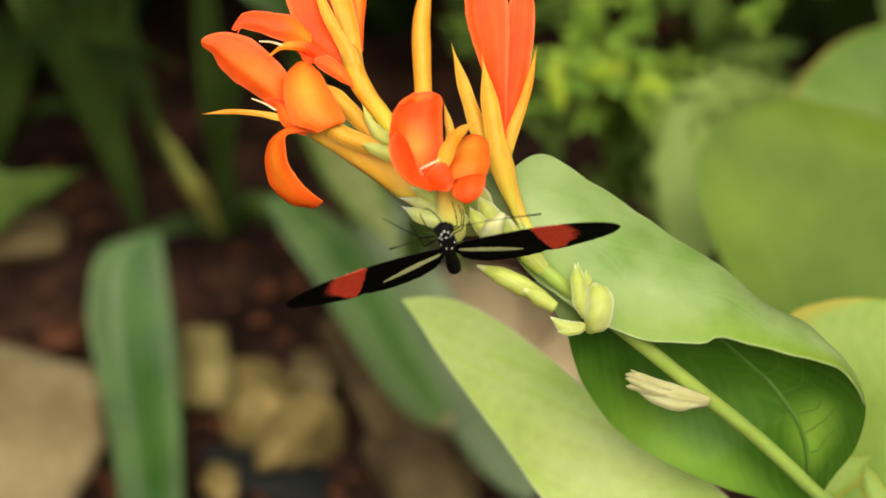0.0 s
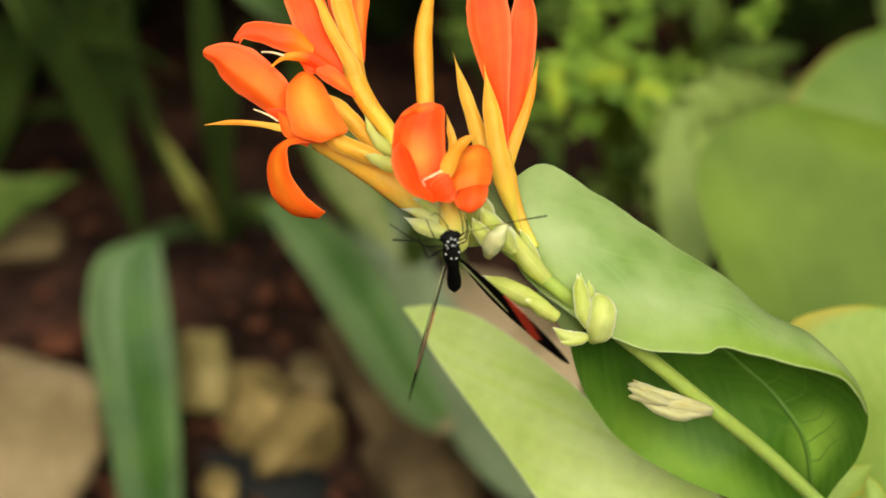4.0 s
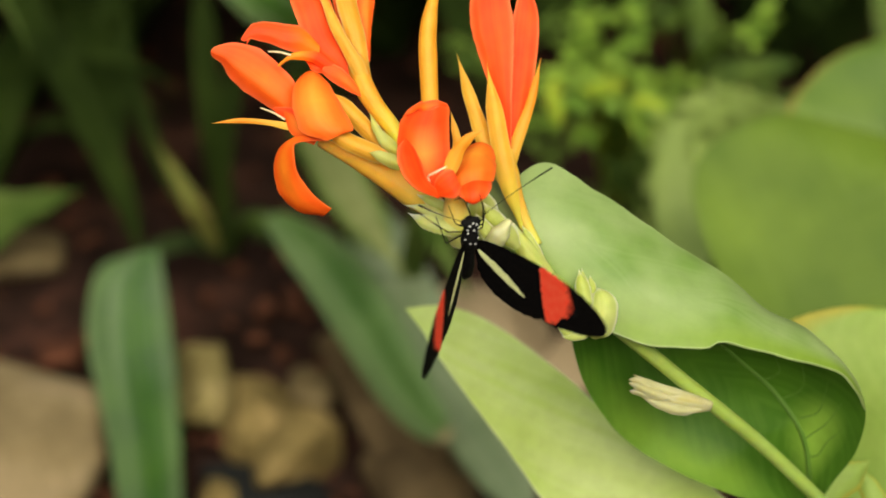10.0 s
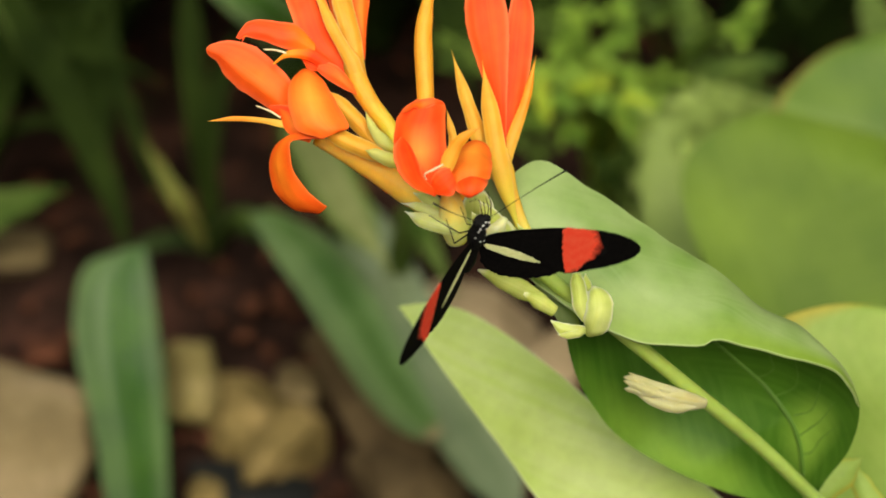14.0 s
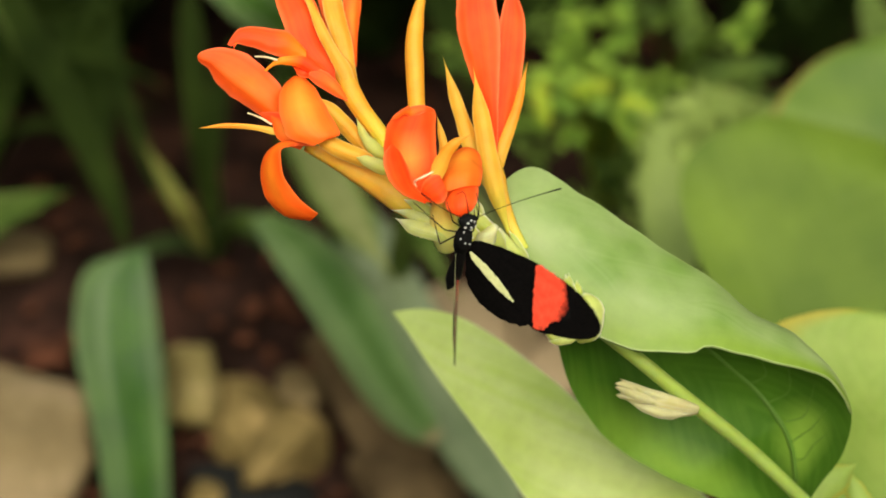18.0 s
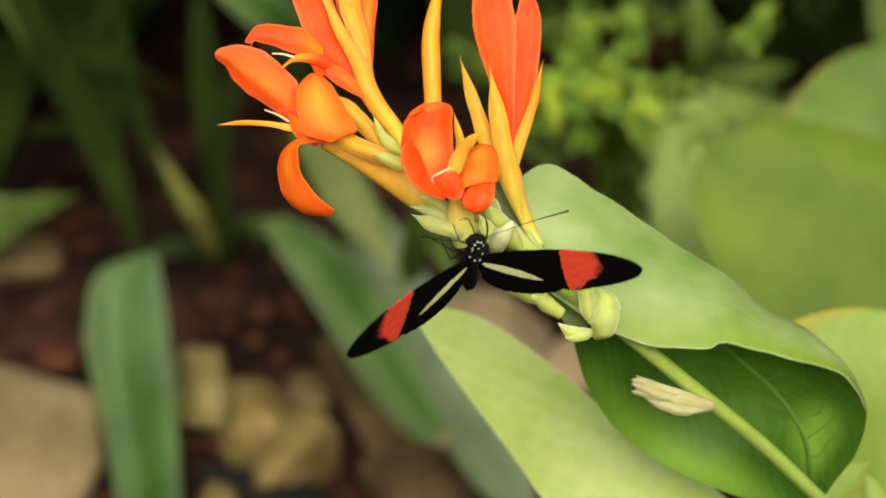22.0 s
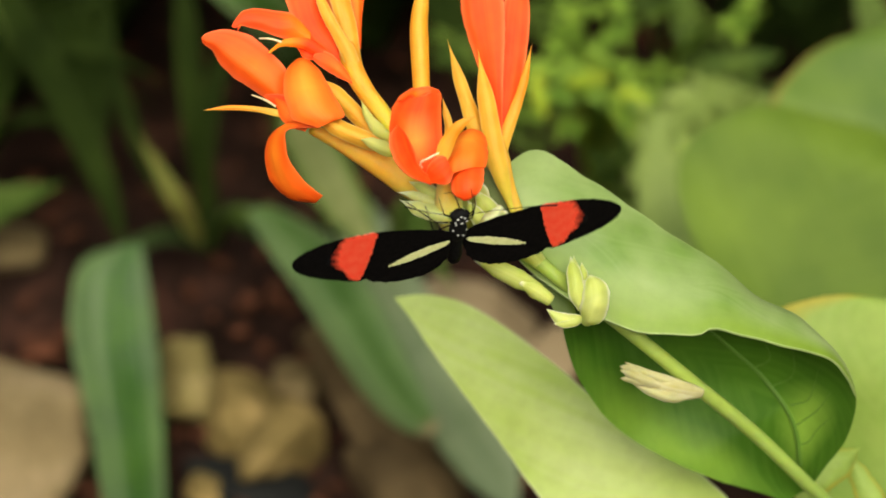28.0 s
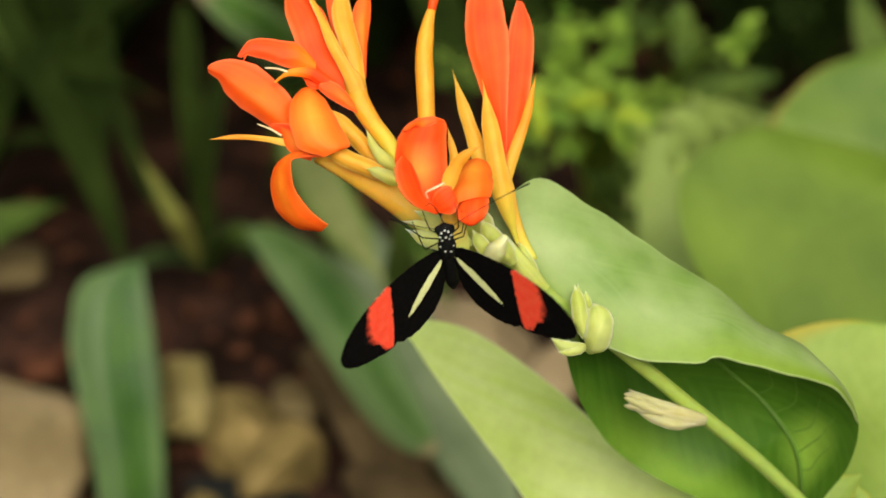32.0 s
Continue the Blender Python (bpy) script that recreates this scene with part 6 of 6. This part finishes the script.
# seconds, place, turn, lift of the wings on the two sides in degrees
FLIGHT = [
    (0, 0.0024, -0.021, 0.4754, 113.4, -11.7, 7.9, 6.4, 7.6, 11.1),
    (0.2, 0.0026, -0.0212, 0.4751, 115.6, -10.8, 9, 13.4, 11.9, 8.8),
    (0.5, 0.0026, -0.0213, 0.4749, 116.4, -11.2, 8.5, 28.4, 28.3, 6.2),
    (0.7, 0.0029, -0.0213, 0.4749, 114.9, -10.3, 9.1, 40.7, 39.7, 4.4),
    (1, 0.0026, -0.0214, 0.4748, 113.5, -9.4, 8.5, 49, 47.7, 2.2),
    (1.2, 0.0026, -0.0214, 0.4748, 112.9, -8.8, 8.5, 54.6, 53.2, 2.6),
    (1.5, 0.0031, -0.0215, 0.4747, 116.2, -10.7, 7.1, 55, 55.3, 3.4),
    (1.7, 0.0027, -0.0216, 0.4745, 114, -10.3, 8, 47.7, 47.3, 4.3),
    (2, 0.0025, -0.0214, 0.4748, 113.9, -9.2, 9.3, 39.7, 39, 6),
    (2.2, 0.0023, -0.0215, 0.4746, 114, -8.9, 10.5, 25.5, 24.8, 7.2),
    (2.5, 0.0023, -0.0218, 0.4742, 114.1, -9.9, 10.7, 12.8, 12.3, 9.8),
    (2.7, 0.0021, -0.0218, 0.4741, 112.9, -9.5, 11.4, 4.3, 4.6, 11.4),
    (3, 0.0023, -0.0214, 0.4748, 109.1, -7.8, 12.9, 19.8, 17.6, 15.2),
    (3.2, 0.0017, -0.0218, 0.4743, 108.7, -6.9, 13.5, 27.5, 24.3, 14.6),
    (3.5, 0.0025, -0.021, 0.4754, 103.9, -5.7, 11.8, 63.1, 60.3, 15.5),
    (3.9, 0.0026, -0.0211, 0.4753, 105.78, -6.78, 12.06, 66, 66, 14.48),
    (4.5, 0.0028, -0.0212, 0.4751, 108.6, -8.4, 12.45, 28, 28, 12.95),
    (5.5, 0.0031, -0.0213, 0.4749, 113.3, -11.1, 13.1, -5.8, -5.3, 10.4),
    (5.7, 0.0029, -0.0213, 0.4749, 113.6, -9, 14.2, -16.6, -17.7, 9.3),
    (6, 0.0035, -0.0208, 0.4757, 114.3, -11.7, 13, -24, -23.6, 8.7),
    (6.2, 0.0036, -0.0209, 0.4754, 114.4, -10.1, 15, -14.4, -14.9, 8.5),
    (6.5, 0.0041, -0.021, 0.4753, 111.5, -11, 16.8, -2.8, -2.6, 9.2),
    (6.7, 0.0037, -0.0209, 0.4755, 107.1, -6.3, 19.2, 21.7, 17.4, 8.1),
    (7, 0.0047, -0.0203, 0.4764, 100.2, -1.8, 17.5, 65, 61.7, 7.3),
    (7.2, 0.0039, -0.0206, 0.476, 102, -0.1, 18.4, 71, 65.4, 4.1),
    (7.5, 0.0034, -0.0199, 0.4768, 110.6, 0.4, 17.3, 80, 75.5, -0.3),
    (7.7, 0.0035, -0.0203, 0.4763, 113.1, 1.8, 17.6, 76, 75.8, -1.3),
    (8, 0.0037, -0.0203, 0.4763, 111.3, 5.7, 17.8, 56.7, 60.5, -2.9),
    (8.2, 0.0039, -0.0201, 0.4766, 110.8, 3.5, 19.5, 39.3, 38.2, -2.9),
    (8.5, 0.0054, -0.0198, 0.4771, 108.6, 0.8, 21.3, 16.2, 11.5, -3.3),
    (8.7, 0.0055, -0.0198, 0.4771, 106.7, -1.1, 20.9, 1.5, -1.3, -3.1),
    (9, 0.0055, -0.0195, 0.4775, 102.4, -3.5, 18.4, -9.1, -7.4, -3.2),
    (9.2, 0.0055, -0.0197, 0.4773, 103.3, -4, 18.5, -5.4, -5.1, -2.7),
    (9.5, 0.0049, -0.0194, 0.4776, 101.3, -2.2, 19.5, 12.8, 9.9, -2.2),
    (9.7, 0.005, -0.0194, 0.4777, 103, -3.3, 18.9, 32.4, 31.9, -2.5),
    (10, 0.0055, -0.0199, 0.4769, 106.4, -2.8, 18.2, 57.3, 58, -3.1),
    (10.2, 0.0048, -0.0202, 0.4765, 108.3, -3.5, 18.6, 69.3, 68.5, -3.6),
    (10.5, 0.0047, -0.02, 0.4768, 107.1, -1, 19.8, 60.1, 59, -4.7),
    (10.7, 0.0049, -0.0202, 0.4765, 108.2, -2.5, 20.1, 51.8, 51.1, -4.2),
    (11, 0.0053, -0.02, 0.4768, 107.3, -3.8, 20.5, 28.7, 27.9, -3.8),
    (11.2, 0.005, -0.0201, 0.4766, 106.9, -4.3, 21, 22, 20.6, -3),
    (11.5, 0.0055, -0.0198, 0.4771, 103.2, -3.7, 21.3, 4, 2.8, -2.2),
    (11.7, 0.0056, -0.0196, 0.4774, 101.6, -3.7, 21.5, -6.9, -8.2, -2.1),
    (12, 0.0056, -0.0192, 0.4779, 98, -1.7, 21.4, -9, -5.9, -2.1),
    (12.2, 0.0059, -0.0197, 0.4773, 101.8, -0.3, 23.9, 11.1, 8.8, -1.1),
    (12.5, 0.0055, -0.0199, 0.477, 104.2, 3.3, 26.3, 29.4, 26.6, 0.3),
    (12.7, 0.0055, -0.0201, 0.4767, 99.4, 9.3, 28, 46.4, 48, 0.2),
    (13, 0.0055, -0.0196, 0.4774, 104.2, 5.8, 29.5, 61, 63.3, 0.1),
    (13.2, 0.0061, -0.0202, 0.4765, 107.7, 5.6, 31.9, 68, 67.1, 2),
    (13.5, 0.0068, -0.0204, 0.4762, 103.5, 8.7, 36.3, 62.5, 55.5, 5),
    (13.7, 0.0069, -0.0204, 0.4762, 104.4, 6.6, 35.4, 50, 49.7, 1.6),
    (14, 0.0077, -0.0198, 0.4771, 111.5, -1.9, 33.4, 31.7, 29.2, -3.1),
    (14.2, 0.0075, -0.0199, 0.4769, 112.5, -0.4, 34.2, 18, 14.8, -2.5),
    (14.5, 0.008, -0.0197, 0.4772, 110.5, -1.3, 32, -2.3, -1.8, -1.9),
    (15.1, 0.0079, -0.0193, 0.4778, 109.06, 0.8, 31.94, 30, 30, -4.6),
    (15.7, 0.0079, -0.0189, 0.4783, 107.62, 2.9, 31.88, 62, 62, -7.3),
    (16.5, 0.0078, -0.0184, 0.4791, 105.7, 5.7, 31.8, 39.6, 35.5, -10.9),
    (16.7, 0.0071, -0.0189, 0.4784, 103.1, 2.9, 29.9, 23.6, 18.5, -9.4),
    (17, 0.0065, -0.0192, 0.4779, 99.4, 2, 24.1, 6.3, 9.5, -8.3),
    (17.2, 0.006, -0.0197, 0.4772, 103, 2.9, 23, 9.8, 9.9, -6.9),
    (17.5, 0.006, -0.0199, 0.4769, 106, 4.9, 22.1, 23.4, 27.8, -5.6),
    (17.7, 0.0066, -0.0196, 0.4774, 101.1, 5.6, 24.7, 45.6, 41.4, -5.1),
    (18, 0.0068, -0.0195, 0.4774, 99.6, 6.8, 25.4, 64.5, 62.4, -4.9),
    (18.2, 0.0063, -0.0198, 0.4771, 102.8, 4.8, 25.4, 69, 68.3, -5.9),
    (18.5, 0.0058, -0.0198, 0.477, 102.9, 0.9, 25.6, 56.1, 54.8, -8.1),
    (18.7, 0.0059, -0.0201, 0.4767, 102.7, -0.8, 25.7, 51.8, 49.9, -7),
    (19, 0.0061, -0.0205, 0.4761, 103.6, -2.9, 24.9, 33.7, 35.4, -6.2),
    (19.2, 0.006, -0.0206, 0.4759, 104.2, -2, 26, 28.5, 26.2, -4.5),
    (19.5, 0.0065, -0.0208, 0.4757, 104.1, -2.4, 25.6, 11.1, 8.9, -2.6),
    (19.7, 0.0061, -0.0212, 0.4751, 104.9, -2.7, 24.7, 0.9, 1.2, -2.1),
    (20, 0.0064, -0.021, 0.4753, 103.9, -2.2, 24.3, -1.2, -1.9, -1.5),
    (20.2, 0.0057, -0.0209, 0.4755, 105.1, -2.9, 24.1, 17.4, 14.9, -1.5),
    (20.5, 0.0051, -0.0218, 0.4743, 109.9, -3.7, 21.8, 25.7, 26, -1.7),
    (20.7, 0.005, -0.0218, 0.4742, 108.3, -1.6, 22.3, 34, 31.6, -2),
    (21, 0.0057, -0.0216, 0.4745, 107.2, -2.8, 19.9, 55.8, 57, -2.7),
    (21.2, 0.0057, -0.0221, 0.4738, 108.1, -2.5, 19.7, 59, 59.5, -2.5),
    (21.5, 0.0056, -0.0219, 0.4741, 111.7, -4.9, 19.4, 49.7, 49, -2.4),
    (21.7, 0.0054, -0.0223, 0.4735, 113.7, -4.2, 20.4, 37.7, 36, -1.3),
    (22, 0.0056, -0.0218, 0.4742, 111, -4.3, 19.9, 22.9, 22.8, 0.2),
    (22.2, 0.0058, -0.0217, 0.4744, 110.7, -4.3, 20.2, 10.7, 10, 0.7),
    (22.5, 0.0062, -0.0211, 0.4752, 108.2, -6.6, 19.4, 1.2, 0.9, 1.6),
    (22.7, 0.0063, -0.021, 0.4754, 107.1, -6.6, 19.8, 1.5, 1.7, -0.1),
    (23, 0.0064, -0.0205, 0.4761, 103.9, -7.4, 20.6, 24.3, 20.9, -2.7),
    (23.2, 0.0063, -0.0202, 0.4765, 103.2, -8, 19.6, 33.3, 30.6, -4.7),
    (23.5, 0.0057, -0.0199, 0.477, 101.2, -7, 16.2, 52.1, 54.8, -8.2),
    (23.7, 0.0056, -0.0197, 0.4772, 101.4, -6, 15.7, 64.2, 64, -7.9),
    (24, 0.0059, -0.0195, 0.4776, 103.3, -5, 14.8, 71, 69.5, -8.2),
    (24.2, 0.0057, -0.02, 0.4768, 107.9, -5.3, 14.4, 62.5, 62.2, -8.7),
    (24.5, 0.0056, -0.0201, 0.4766, 107.6, -6, 13.8, 49.1, 48.6, -10.3),
    (24.7, 0.0056, -0.0201, 0.4766, 107.3, -6.8, 13.4, 45.3, 43.2, -9.5),
    (25, 0.0049, -0.0195, 0.4774, 101.5, -6.7, 11.2, 26.8, 27.3, -9.4),
    (25.2, 0.0043, -0.0197, 0.4773, 102.2, -6.8, 10.1, 16.1, 17.5, -8.7),
    (25.5, 0.0042, -0.02, 0.4767, 103.7, -4.6, 10.3, 26.6, 27.1, -8.6),
    (26.1, 0.0043, -0.0201, 0.4766, 106.46, -3.82, 11.29, 52, 52, -8.57),
    (26.7, 0.0043, -0.0202, 0.4765, 109.22, -3.04, 12.28, 60, 60, -8.54),
    (27.5, 0.0044, -0.0203, 0.4764, 112.9, -2, 13.6, 29.2, 28.9, -8.5),
    (27.7, 0.0044, -0.0204, 0.4762, 113.7, -1, 14.4, 15, 13.2, -7.4),
    (28, 0.0046, -0.0203, 0.4763, 112.9, -2, 13.1, 1.1, 0.2, -6.6),
    (28.2, 0.0045, -0.0203, 0.4763, 115.6, -3.1, 12.5, -13.8, -15.2, -6.1),
    (28.5, 0.0044, -0.0204, 0.4762, 117.2, -3.8, 10.9, -21.4, -20, -6.1),
    (28.7, 0.0043, -0.0201, 0.4766, 115.6, -3.3, 11.9, -17.5, -17.5, -5.8),
    (29, 0.0044, -0.0204, 0.4762, 112.2, -4.2, 13.1, -4.9, -6.1, -6.1),
    (29.2, 0.0041, -0.0202, 0.4765, 112, -5, 14, 6.8, 5.5, -5.9),
    (29.5, 0.0038, -0.0203, 0.4764, 113.3, -5.7, 14.3, 34, 31.2, -6.4),
    (29.7, 0.0038, -0.0205, 0.4761, 110.4, -5, 13.6, 42.9, 41.1, -6.2),
    (30, 0.0037, -0.0202, 0.4765, 109, -6.8, 10.4, 61.3, 59.6, -6.6),
    (30.2, 0.0029, -0.0204, 0.4762, 106.5, -8.2, 7.7, 58.5, 58.5, -6.5),
    (30.5, 0.0023, -0.0206, 0.476, 107, -9.3, 3.9, 35.5, 41.2, -7.1),
    (30.7, 0.0026, -0.0202, 0.4764, 105.8, -9.1, 4.7, 33.4, 30.9, -7.6),
    (31, 0.0024, -0.0195, 0.4776, 101.9, -9.7, 3.2, 11.8, 9.9, -8.7),
    (31.2, 0.0011, -0.0199, 0.4769, 104.8, -4.8, 2.6, 7.3, 10.2, -7.1),
    (31.5, 0.0015, -0.0197, 0.4773, 105.6, -3.9, 3.2, 20.9, 24.2, -6.1),
    (31.7, 0.0015, -0.0193, 0.4778, 105.2, -6.7, 4.4, 35.3, 32.3, -6.6),
    (32, 0.0013, -0.0189, 0.4784, 103.7, -7.4, 3.9, 47.5, 49.3, -6.8),
]


# twist of the lifted left wing, where it differs from the other one
LEFT_TWIST = {7: 0, 7.2: -3, 7.5: -7, 7.7: -6, 12.7: -3, 13: -6, 13.2: -12, 13.5: -12, 13.7: -11, 14: -6, 18: -8, 18.2: -9}
FEELER_RIGHT = [(0, 2.5, 7.2), (1, 8.9, -0), (3, 9.6, 7.5), (5.5, 8.8, 5.4), (6, 10.2, 1.9), (7, 28, -2.1), (8, 27.6, 1.8), (9, 25.3, -0.2), (10, 28.9, -6.1), (11, 25, 0.6), (12, 30.3, 1.4), (13, 36.9, 7.5), (14, 33.5, 5.8), (17, 32.6, 5), (18, 29.9, 14.3), (19, 20.1, 15.4), (20, 19.3, 16.3), (21, 21.4, 6.5), (22, 18.9, 8.2), (23, 20.5, 4.6), (24, 8, 15.4), (25, 4.4, 13.4), (28, 12.7, 11.4), (29, 14.3, 6.2), (29.5, 19, -1.8), (30, 19.1, -6.5), (31, 15.9, -9.7), (31.5, 19.6, -10.8), (32, 18.6, -11)]
FEELER_LEFT = [(0, 176.2, 9.2), (1, 180, 12.1), (3, 179.3, 1.8), (6, 159.6, -25), (7, 159.5, -25.9), (9, 152.3, -31.9), (11, 171.4, -22.5), (13, 165.9, -39.3), (17, 155.7, -35.3), (20, 164.9, -31.4), (24, 174, -10.3), (25, 167.9, -10.5), (28, 172, -17.6), (30, 177.6, -0.3), (30.5, 174.5, 6.8), (32, 160.7, -10)]


def motions():
    for s, turns in ((1, FEELER_RIGHT), (-1, FEELER_LEFT)):
        walk(feelers[s], [(t, pose(s * 0.8 * MM, 8.8 * MM, 0.8 * MM, 0, -e, c)) for t, c, e in turns])
    walk(lip, [(s, pose(*HINGE, a, 0, 0)) for s, a in ((0, 0), (6, -6), (9, -10), (13, -32), (16, -2), (19, 6), (24, 10), (28, 14), (32, 0))])
    walk(butterfly, [(r[0], pose(*r[1:7])) for r in FLIGHT])
    walk(wings[-1], [(r[0], pose(-1.5 * MM, 0, 1 * MM, LEFT_TWIST.get(r[0], r[9]), r[7], 0)) for r in FLIGHT])
    walk(wings[1], [(r[0], pose(1.5 * MM, 0, 1 * MM, r[9], -r[8], 0)) for r in FLIGHT])


motions()
